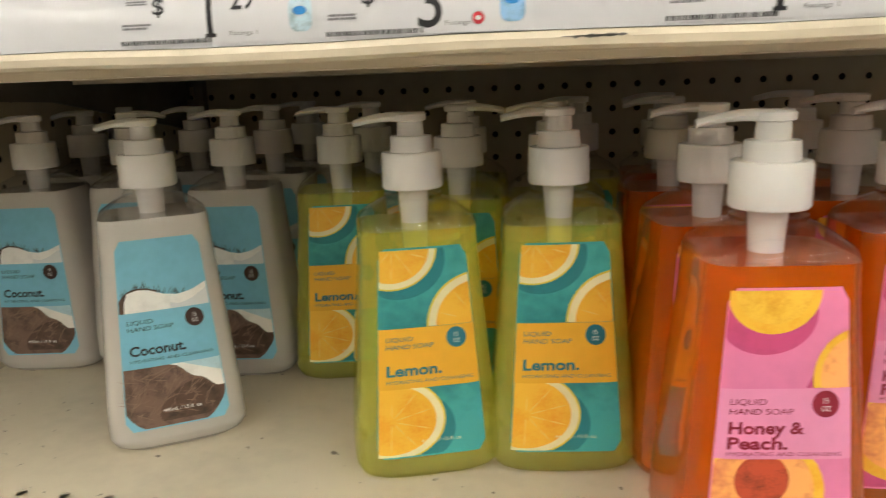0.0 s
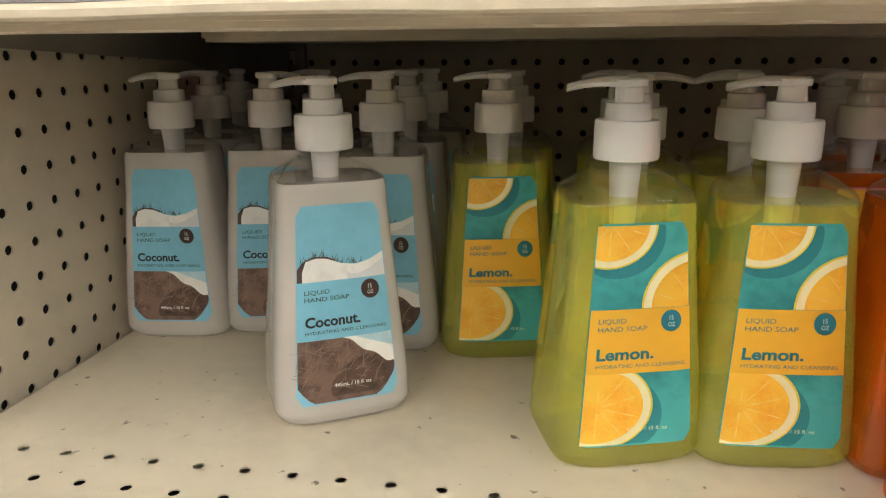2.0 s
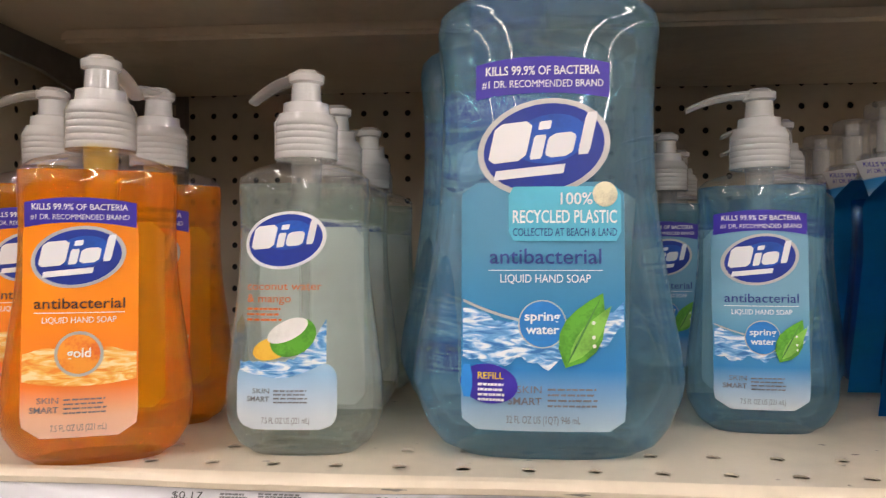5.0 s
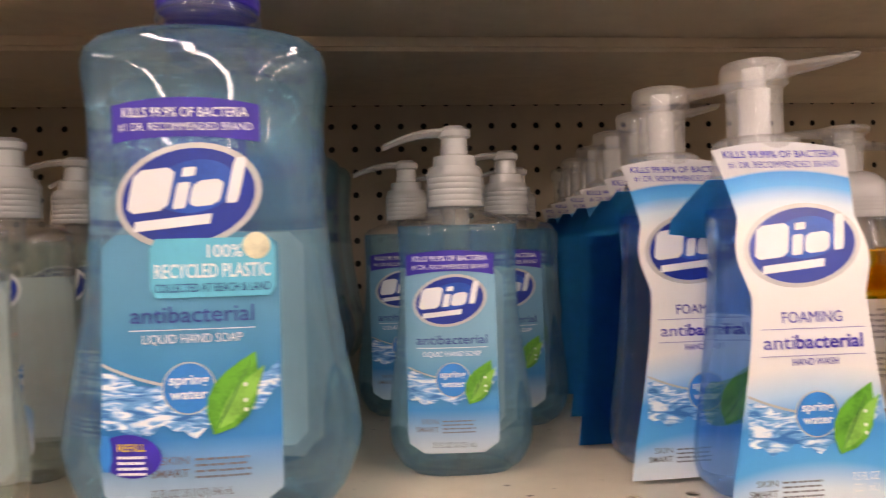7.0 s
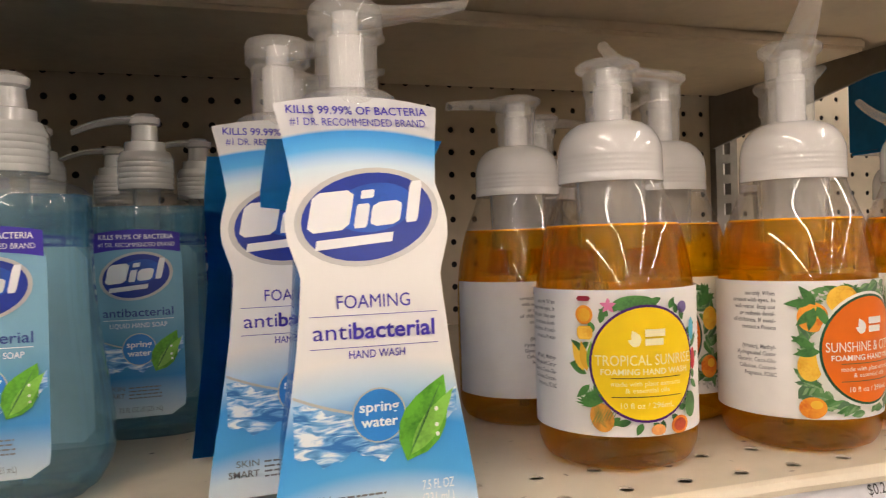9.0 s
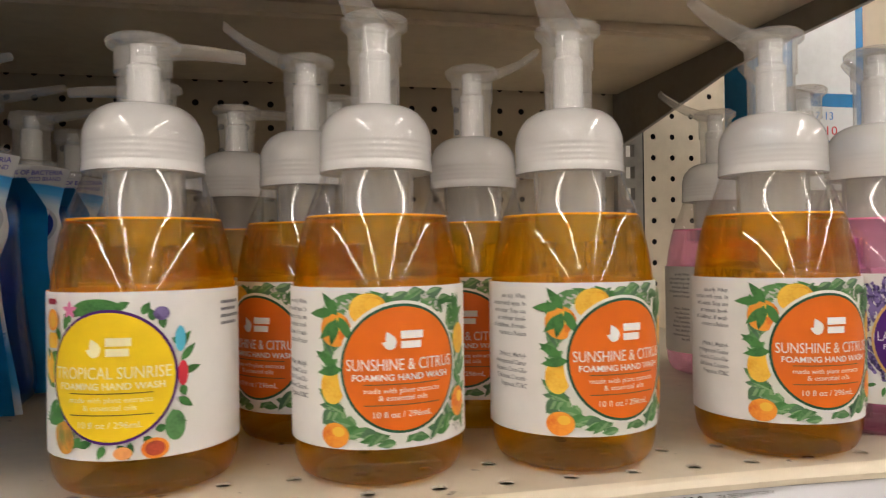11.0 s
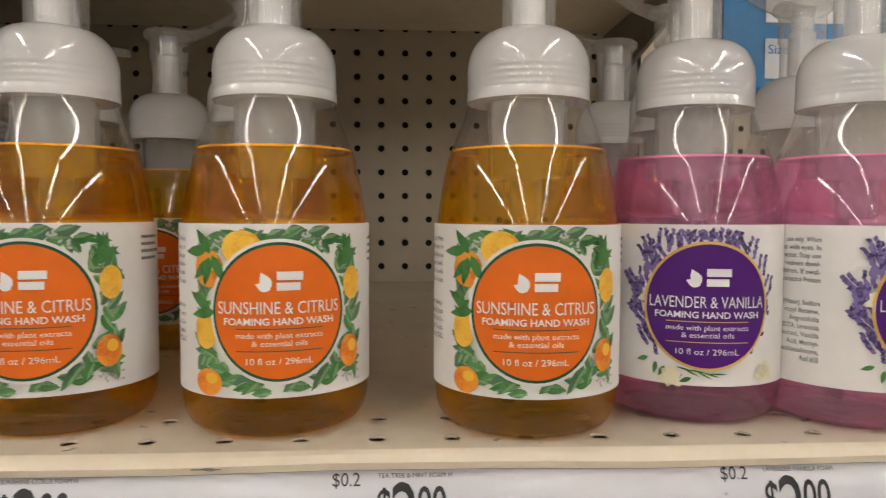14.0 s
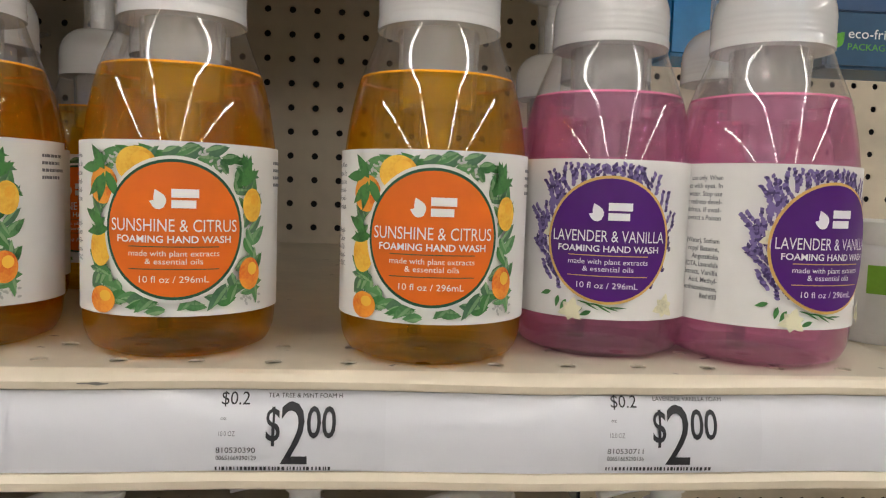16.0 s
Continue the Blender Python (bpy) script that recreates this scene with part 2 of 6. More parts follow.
M_LAVDARK = mat("dark_lavender_print", (0.055, 0.03, 0.14), 0.45, vary=0.3, scale=300, second=(0.02, 0.012, 0.05))
M_PICORANGE = mat("pale_orange_picture", (0.85, 0.38, 0.16), 0.4, vary=0.2, scale=200)
M_PICBLUE = mat("pale_blue_picture", (0.30, 0.52, 0.80), 0.4, vary=0.2, scale=200)
M_PICPALE = mat("pale_green_picture", (0.50, 0.66, 0.76), 0.4, vary=0.2, scale=200)
M_BACKLABEL = mat("back_label_film", (0.66, 0.70, 0.70), 0.4, vary=0.06, scale=40)
M_MEMBRANE = mat("pale_lemon_print", (0.90, 0.62, 0.16), 0.4, vary=0.05)
M_FIBRE = mat("husk_fibre_print", (0.27, 0.18, 0.13), 0.5, vary=0.1)
M_PETAL = mat("petal_print", (0.8, 0.76, 0.55), 0.45, vary=0.15, scale=150)
M_AQUA = mat("aqua_print", (0.22, 0.53, 0.70), 0.4, vary=0.05, scale=25)
M_COCO = mat("coconut_husk_print", (0.17, 0.105, 0.08), 0.45, vary=0.3, scale=130, second=(0.06, 0.035, 0.026))
M_COCOW = mat("coconut_flesh_print", (0.85, 0.84, 0.82), 0.4, vary=0.08, scale=60)
M_COCODARK = mat("dark_husk_print", (0.095, 0.055, 0.04), 0.45, vary=0.3, scale=130, second=(0.04, 0.024, 0.018))
M_AQUAPALE = mat("pale_aqua_print", (0.50, 0.70, 0.78), 0.4, vary=0.10, scale=60)
M_FLESHSHADE = mat("shaded_flesh_print", (0.70, 0.72, 0.74), 0.4, vary=0.06, scale=60)
M_TEALSHADE = mat("deep_teal_print", (0.025, 0.22, 0.25), 0.4, vary=0.15, scale=30)
M_RINDEDGE = mat("yellow_rind_print", (0.80, 0.62, 0.06), 0.4, vary=0.08, scale=60)
M_PINKSHADE = mat("deep_pink_print", (0.55, 0.07, 0.20), 0.4, vary=0.12, scale=30)
M_MAROONRED = mat("peach_pit_print", (0.48, 0.07, 0.03), 0.45, vary=0.3, scale=120)
M_TEAL = mat("teal_print", (0.07, 0.40, 0.40), 0.4, vary=0.12, scale=16, second=(0.02, 0.20, 0.22))
M_LEMON = mat("lemon_flesh_print", (0.86, 0.50, 0.05), 0.4, vary=0.14, scale=70, second=(0.85, 0.36, 0.02))
M_RIND = mat("rind_print", (0.88, 0.80, 0.50), 0.4, vary=0.05)
M_LEMONBAND = mat("lemon_band_print", (0.82, 0.44, 0.035), 0.4, vary=0.03)
M_TEALINK = mat("teal_ink", (0.02, 0.18, 0.24), 0.4, vary=0.0)
M_BROWNDOT = mat("brown_print", (0.05, 0.025, 0.02), 0.4, vary=0.0)
M_PINK = mat("pink_print", (0.78, 0.22, 0.42), 0.4, vary=0.06, scale=15)
M_PINKBAND = mat("pale_pink_print", (0.80, 0.29, 0.50), 0.4, vary=0.04, scale=15)
M_PEACH = mat("peach_print", (0.85, 0.38, 0.12), 0.4, vary=0.35, scale=40, second=(0.5, 0.05, 0.06))
M_MAROON = mat("maroon_print", (0.28, 0.015, 0.04), 0.4, vary=0.0)
M_SPLASH = splash_mat("water_splash_print", (0.02, 0.16, 0.48), (0.16, 0.42, 0.74), (0.84, 0.88, 0.92))
M_SPLASHO = splash_mat("gold_splash_print", (0.85, 0.25, 0.02), (0.90, 0.48, 0.08), (0.93, 0.74, 0.40))
M_CARDBLUE = mat("blue_card", (0.006, 0.36, 0.80), 0.45, vary=0.06, scale=20)
M_CARD = ramp_mat("foam_card_print", [(0.0, (0.78, 0.79, 0.80)), (0.012, (0.62, 0.74, 0.82)), (0.022, (0.06, 0.36, 0.74)), (0.038, (0.03, 0.29, 0.70)), (0.047, (0.40, 0.62, 0.82)), (0.058, (0.80, 0.79, 0.78)), (0.112, (0.82, 0.80, 0.77)), (0.1195, (0.60, 0.73, 0.82)), (0.1260, (0.06, 0.36, 0.74)), (0.1316, (0.01, 0.25, 0.64)), (0.1320, (0.54, 0.54, 0.55)), (0.150, (0.56, 0.56, 0.56))], arch=5.0)
L_COCO = liquid("coconut_soap", (0.93, 0.88, 0.83), 0.35, 0.10, 0.12)
L_LEMON = liquid("lemon_soap", (1.0, 1.0, 0.19), 0.50, 0.02, 0.50)
L_PEACH = liquid("peach_soap", (0.96, 0.20, 0.005), 0.5, 0.02, 0.3)
L_GOLD = liquid("gold_soap", (1.0, 0.37, 0.0), 0.40, 0.02, 0.58)
L_BLUE = liquid("blue_soap", (0.44, 0.80, 1.0), 0.85, 0.015, 0.52)
L_CW = liquid("pale_green_soap", (0.84, 0.97, 0.93), 0.86, 0.02, 0.48)
L_FOAM = liquid("foam_blue_soap", (0.25, 0.50, 0.92), 0.93, 0.02, 0.48)
L_AMBER = liquid("amber_soap", (1.0, 0.56, 0.012), 0.84, 0.02, 0.66)
# Ring colours for the refracted glint painted at the soap level.
L_AMBERGLINT = liquid("amber_edge_glint", (1.0, 0.42, 0.01), 0.2, 0.05, 0.15)
L_PINKGLINT = liquid("pink_edge_glint", (0.95, 0.30, 0.50), 0.2, 0.05, 0.15)
L_PINK = liquid("pink_soap", (1.0, 0.50, 0.76), 0.84, 0.02, 0.45)
# Floor is unseen; its tone is tuned for bounce light under the shelves.
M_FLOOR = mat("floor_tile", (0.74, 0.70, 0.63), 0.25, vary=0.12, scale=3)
M_WALL = mat("store_wall", (0.74, 0.71, 0.66), 0.8, vary=0.06, scale=2)
# Tone of the unseen light block, darkened to cut bounce onto the back panel.
M_LIGHTBLOCK = mat("light_block_tone", (0.32, 0.29, 0.26), 0.7, vary=0.2, scale=6)
M_CEIL = mat("ceiling_tile", (0.75, 0.74, 0.71), 0.9, vary=0.05, scale=3)
M_TUBELIGHT = glow("fluorescent_tube", (1.0, 0.93, 0.84), TUBE)


# ---- building helpers ----
def mesh_of(bm, name, material, smooth=True):
    me = bpy.data.meshes.new(name)
    bm.normal_update()
    bm.to_mesh(me)
    bm.free()
    me.materials.append(material)
    if smooth:
        me.shade_smooth()
        me.set_sharp_from_angle(angle=radians(38))
    return me


LINES = {}      # first vertex of each line of writing in a bmesh under way


def part(name, bm, material, parent=None, label="", smooth=True, stuff=False):
    starts = LINES.pop(id(bm), [])
    if starts and starts[0] > 0:
        starts = [0] + starts
    if len(starts) > 1 and parent:
        bm.verts.index_update()
        vs = [tuple(v.co) for v in bm.verts]
        fs = [[v.index for v in f.verts] for f in bm.faces]
        bm.free()
        for a, b in zip(starts, starts[1:] + [len(vs)]):
            me = bpy.data.meshes.new(name)
            me.from_pydata(vs[a:b], [], [[i - a for i in f] for f in fs if a <= f[0] < b])
            me.materials.append(material)
            ob = new(name, me)
            ob.parent = parent
        return ob
    ob = new(name, mesh_of(bm, name, material, smooth))
    ob.parent = parent
    if label:
        ob["label"] = label
    if stuff:
        tagged(ob, kind="stuff")
    return ob


def structure(name, bm, material, label="", smooth=False):
    return tagged(part(name, bm, material, None, "", smooth), label, "", "", "structure")


def thing(name, label, category, group=""):
    ob = new(name)
    ob.empty_display_size = 0.02
    return tagged(ob, label, category, group)


def box(bm, x0, x1, y0, y1, z0, z1, bevel=0.0):
    vs = [bm.verts.new((x, y, z)) for x in (x0, x1) for y in (y0, y1) for z in (z0, z1)]
    fs = [bm.faces.new([vs[i] for i in f]) for f in ((0, 1, 3, 2), (4, 6, 7, 5), (0, 4, 5, 1), (2, 3, 7, 6), (0, 2, 6, 4), (1, 5, 7, 3))]
    if bevel:
        es = list({e for f in fs for e in f.edges})
        bmesh.ops.bevel(bm, geom=es, offset=bevel, segments=2, affect="EDGES")
    return bm


def boxed(*a, **k):
    return box(bmesh.new(), *a, **k)


def loft(bm, secs, n=32, cap0=True, cap1=True, flip=False, cx=0.0, cy=0.0):
    """Stack of superellipse rings: secs are (z, width, depth, exponent)."""
    rings = []
    for z, w, d, e in secs:
        ring = []
        for i in range(n):
            a = 2 * math.pi * i / n
            c, s = math.cos(a), math.sin(a)
            ring.append(bm.verts.new((cx + w / 2 * math.copysign(abs(c) ** (2 / e), c), cy + d / 2 * math.copysign(abs(s) ** (2 / e), s), z)))
        rings.append(ring)
    for a, b in zip(rings, rings[1:]):
        for i in range(n):
            q = [a[i], a[(i + 1) % n], b[(i + 1) % n], b[i]]
            bm.faces.new(q[::-1] if flip else q)
    if cap0:
        bm.faces.new(rings[0] if flip else rings[0][::-1])
    if cap1:
        bm.faces.new(rings[-1][::-1] if flip else rings[-1])
    return bm


def lofted(secs, **k):
    return loft(bmesh.new(), secs, **k)


def smoothed(keys, per=4):
    """Catmull-Rom between key sections."""
    k = np.array(keys, float)
    out = []
    for i in range(len(k) - 1):
        p0, p1, p2, p3 = k[max(i - 1, 0)], k[i], k[i + 1], k[min(i + 2, len(k) - 1)]
        for j in range(per):
            t = j / per
            q = 0.5 * (2 * p1 + (p2 - p0) * t + (2 * p0 - 5 * p1 + 4 * p2 - p3) * t * t + (3 * p1 - p0 - 3 * p2 + p3) * t ** 3)
            q[0] = p1[0] + (p2[0] - p1[0]) * t
            out.append(tuple(q))
    out.append(tuple(k[-1]))
    return out


def at_height(secs, z):
    k = np.array(secs, float)
    return [float(np.interp(z, k[:, 0], k[:, i])) for i in (1, 2, 3)]


def cut(secs, z0, z1):
    mid = [s for s in secs if z0 + 1e-5 < s[0] < z1 - 1e-5]
    return [(z0, *at_height(secs, z0)), *mid, (z1, *at_height(secs, z1))]


def front(secs):
    """Lays label coordinates (across, height) on the front of a lofted bottle, off metres proud of it."""
    def lay(u, z, off):
        w, d, e = at_height(secs, z)
        k = min(abs(2 * u / w), 0.97)
        return (u, -d / 2 * (1 - k ** e) ** (1 / e) - off, z)
    return lay


def around(r):
    def lay(u, z, off):
        return ((r + off) * math.sin(u / r), -(r + off) * math.cos(u / r), z)
    return lay


def patch(lay, x0, x1, z0, z1, off, nx=8, nz=8, round_to=0.0, bm=None, top=None, bottom=None):
    """A printed rectangle laid on a surface; rounded corners by trimming the ends of its rows; top/bottom: functions of u for its edges."""
    bm = bm or bmesh.new()
    grid = []
    for j in range(nz + 1):
        row = []
        for i in range(nx + 1):
            u = x0 + (x1 - x0) * i / nx
            a = bottom(u) if bottom else z0
            b = top(u) if top else z1
            z = a + (b - a) * j / nz
            if round_to:
                dz = min(z - z0, z1 - z)
                if dz < round_to:
                    k = round_to - math.sqrt(max(round_to ** 2 - (round_to - dz) ** 2, 0))
                    u = max(min(u, x1 - k), x0 + k)
            row.append(bm.verts.new(lay(u, z, off)))
        grid.append(row)
    for j in range(nz):
        for i in range(nx):
            try:
                bm.faces.new((grid[j][i], grid[j][i + 1], grid[j + 1][i + 1], grid[j + 1][i]))
            except ValueError:
                pass
    return bm


def disc(lay, cu, cz, ru, rz, off, n=28, rings=3, turn=0.0, bm=None, inner=0.0, clip=None):
    bm = bm or bmesh.new()
    ct, st = math.cos(turn), math.sin(turn)

    def put(r, a):
        x, y = ru * r * math.cos(a), rz * r * math.sin(a)
        u, z = cu + x * ct - y * st, cz + x * st + y * ct
        if clip:
            u, z = max(min(u, clip[1]), clip[0]), max(min(z, clip[3]), clip[2])
        return bm.verts.new(lay(u, z, off))
    old = None if inner else [put(0, 0)]
    start = 0 if inner else 1
    for k in range(start, rings + 1):
        r = inner + (1 - inner) * k / rings
        ring = [put(r, 2 * math.pi * i / n) for i in range(n)]
        if old:
            for i in range(n):
                j = (i + 1) % n
                bm.faces.new((old[0], ring[i], ring[j]) if len(old) == 1 else (old[i], ring[i], ring[j], old[j]))
        old = ring
    return bm


def leaf(lay, cu, cz, length, width, turn, off, bm=None):
    bm = bm or bmesh.new()
    ct, st = math.cos(turn), math.sin(turn)
    left, right, mid = [], [], []
    for i in range(7):
        t = i / 6
        h = width / 2 * math.sin(math.pi * t ** 0.8) + 1e-5
        for side, lst in ((h, left), (0, mid), (-h, right)):
            x, y = t * length, side
            lst.append(bm.verts.new(lay(cu + x * ct - y * st, cz + x * st + y * ct, off)))
    for i in range(6):
        bm.faces.new((mid[i], mid[i + 1], left[i + 1], left[i]))
        bm.faces.new((right[i], right[i + 1], mid[i + 1], mid[i]))
    return bm


TEXTS = {}


def words(lay, text, cu, cz, height, off, bm=None, align="LEFT", bold=0.0, width=None, slant=0.0):
    """Lettering in the built-in font, laid on a surface. cu, cz: left (or middle) of its base line; width squeezes it to that length."""
    bm = bm or bmesh.new()
    key = (text, bold)
    if key not in TEXTS:
        cu_data = bpy.data.curves.new("lettering", "FONT")
        cu_data.body, cu_data.size, cu_data.offset, cu_data.resolution_u = text, 1.0, bold, 3
        ob = bpy.data.objects.new("lettering", cu_data)
        me = bpy.data.meshes.new_from_object(ob)
        TEXTS[key] = ([tuple(v.co) for v in me.vertices], [tuple(p.vertices) for p in me.polygons])
        bpy.data.objects.remove(ob)
        bpy.data.curves.remove(cu_data)
        bpy.data.meshes.remove(me)
    verts, faces = TEXTS[key]
    LINES.setdefault(id(bm), []).append(len(bm.verts))
    if not verts:
        return bm
    x0, x1 = min(v[0] for v in verts), max(v[0] for v in verts)
    sz = height / 0.72
    sx = width / (x1 - x0) if width else sz
    shift = -(x0 + x1) / 2 * sx if align == "CENTER" else -x0 * sx
    vs = [bm.verts.new(lay(cu + shift + v[0] * sx + slant * v[1] * sz, cz + v[1] * sz, off)) for v in verts]
    for f in faces:
        try:
            bm.faces.new([vs[i] for i in f])
        except ValueError:
            pass
    return bm


def bars(lay, cu, cz, width, rows, pitch, thick, off, bm=None, seed=1, align="LEFT"):
    """Writing too small to read: plain bars."""
    bm = bm or bmesh.new()
    rnd = random.Random(seed)
    for k in range(rows):
        LINES.setdefault(id(bm), []).append(len(bm.verts))
        w = width * (0.72 + 0.28 * rnd.random())
        u = cu if align == "LEFT" else cu - w / 2
        while w > 0.0004:
            seg = min(w, width * (0.05 + 0.12 * rnd.random()))
            patch(lay, u, u + seg * 0.82, cz - k * pitch, cz - k * pitch + thick, off, 2, 1, bm=bm)
            u, w = u + seg, w - seg
    return bm


# ---- large structure ----
def sheet_holes(bm, nu, nv, pitch_u, pitch_v, r, place, deep):
    """Perforated sheet: nu x nv cells, each with an eight-sided hole through it."""
    ring = [(math.cos(k * math.pi / 4), math.sin(k * math.pi / 4)) for k in range(8)]
    edge = [(1, 0), (1, 1), (0, 1), (-1, 1), (-1, 0), (-1, -1), (0, -1), (1, -1)]
    for a in range(nu):
        for b in range(nv):
            cu, cv = (a + 0.5) * pitch_u, (b + 0.5) * pitch_v
            out = [bm.verts.new(place(cu + e[0] * pitch_u / 2, cv + e[1] * pitch_v / 2, 0)) for e in edge]
            inn = [bm.verts.new(place(cu + r * c, cv + r * s, 0)) for c, s in ring]
            low = [bm.verts.new(place(cu + r * c, cv + r * s, deep)) for c, s in ring]
            for k in range(8):
                j = (k + 1) % 8
                bm.faces.new((out[k], out[j], inn[j], inn[k]))
                bm.faces.new((inn[k], inn[j], low[j], low[k]))
    return bm


def build_setting():
    structure("floor", boxed(-8, 8, -14, 3, -0.1, 0), M_FLOOR, "unseen store floor, tone set for bounce light")
    structure("ceiling", boxed(-8, 8, -14, 3, CEIL, CEIL + 0.1), M_CEIL, "white tiled store ceiling")
    # Unseen wall added to keep low light off the lower shelf.
    structure("unseen_light_block", boxed(-8, 8, -2.55, -2.45, 0, 1.75), M_LIGHTBLOCK)
    structure("wall_north", boxed(-8, 8, 3.0, 3.15, 0, CEIL), M_WALL)
    structure("wall_south", boxed(-8, 8, -14.15, -14, 0, CEIL), M_WALL)
    structure("wall_west", boxed(-8.15, -8, -14, 3, 0, CEIL), M_WALL)
    structure("wall_east", boxed(8, 8.15, -14, 3, 0, CEIL), M_WALL)
    # back panel of the bay and of the next one: pegboard with real holes before a black sheet painted as cavity shade
    for x0, cols, pu, nm in ((-1.0025, 47, 0.0257, "back_panel"), (X_R + 0.03, 40, INCH, "back_panel")):
        z0, rows = 1.5454 - 21.5 * INCH, 25
        bm = sheet_holes(bmesh.new(), cols, rows, pu, INCH, 0.0036, lambda u, v, d, x0=x0, z0=z0: (x0 + u, Y_B + d, z0 + v), 0.0012)
        box(bm, x0, x0 + cols * pu, Y_B, Y_B + 0.004, 0.05, z0)
        box(bm, x0, x0 + cols * pu, Y_B, Y_B + 0.004, z0 + rows * INCH, 2.1)
        structure(nm, bm, M_PEG, "cream painted pegboard back panel with rows of round holes")
        structure("peg_hole_shade", boxed(x0, x0 + cols * pu, Y_B + 0.008, Y_B + 0.018, 0.05, 2.1), M_HOLESHADE)
    # perforated side divider at the left end of the bay
    p = 0.0233
    y0, z0 = 0.1539 - 6.5 * p, 1.2494 - 11.5 * p
    bm = sheet_holes(bmesh.new(), 23, 26, p, p, 0.0034, lambda u, v, d: (X_L - d, y0 + u, z0 + v), 0.0012)
    box(bm, X_L - 0.004, X_L, y0 + 23 * p, Y_B - 0.0005, 0.05, 2.1)
    box(bm, X_L - 0.004, X_L, y0, y0 + 23 * p, 0.05, z0)
    box(bm, X_L - 0.004, X_L, y0, y0 + 23 * p, z0 + 26 * p, 2.1)
    structure("side_divider", bm, M_PEG, "cream perforated metal divider closing the bay")
    # Black sheet: painted shade behind the divider holes.
    structure("divider_hole_shade", boxed(X_L - 0.016, X_L - 0.007, y0, Y_B + 0.02, 0.05, 2.1), M_HOLESHADE)
    # slotted uprights
    for x in (X_L + 0.022, X_R + 0.006):
        bm = bmesh.new()
        box(bm, x - 0.016, x - 0.0055, Y_B - 0.012, Y_B - 0.001, 0.05, 2.1)
        box(bm, x + 0.0055, x + 0.016, Y_B - 0.012, Y_B - 0.001, 0.05, 2.1)
        z = 0.06
        while z < 2.08:
            box(bm, x - 0.0055, x + 0.0055, Y_B - 0.012, Y_B - 0.004, z, z + 0.011)
            z += 0.0254
        structure("upright", bm, M_STEEL, "slotted steel shelving upright")


def nosing(bm, x0, x1, pts):
    """A rail of constant section pts (y, z) from x0 to x1, with a slight waviness."""
    n = 24
    rings = []
    for i in range(n + 1):
        x = x0 + (x1 - x0) * i / n
        dz = 0.0006 * math.sin(i * 1.7) * (1 if 0 < i < n else 0)
        rings.append([bm.verts.new((x, y, z + dz * (1 if z < 0 else 0.3))) for y, z in pts])
    m = len(pts)
    for a, b in zip(rings, rings[1:]):
        for k in range(m):
            j = (k + 1) % m
            bm.faces.new((a[k], a[j], b[j], b[k]))
    bm.faces.new(rings[0][::-1])
    bm.faces.new(rings[-1])
    return bm


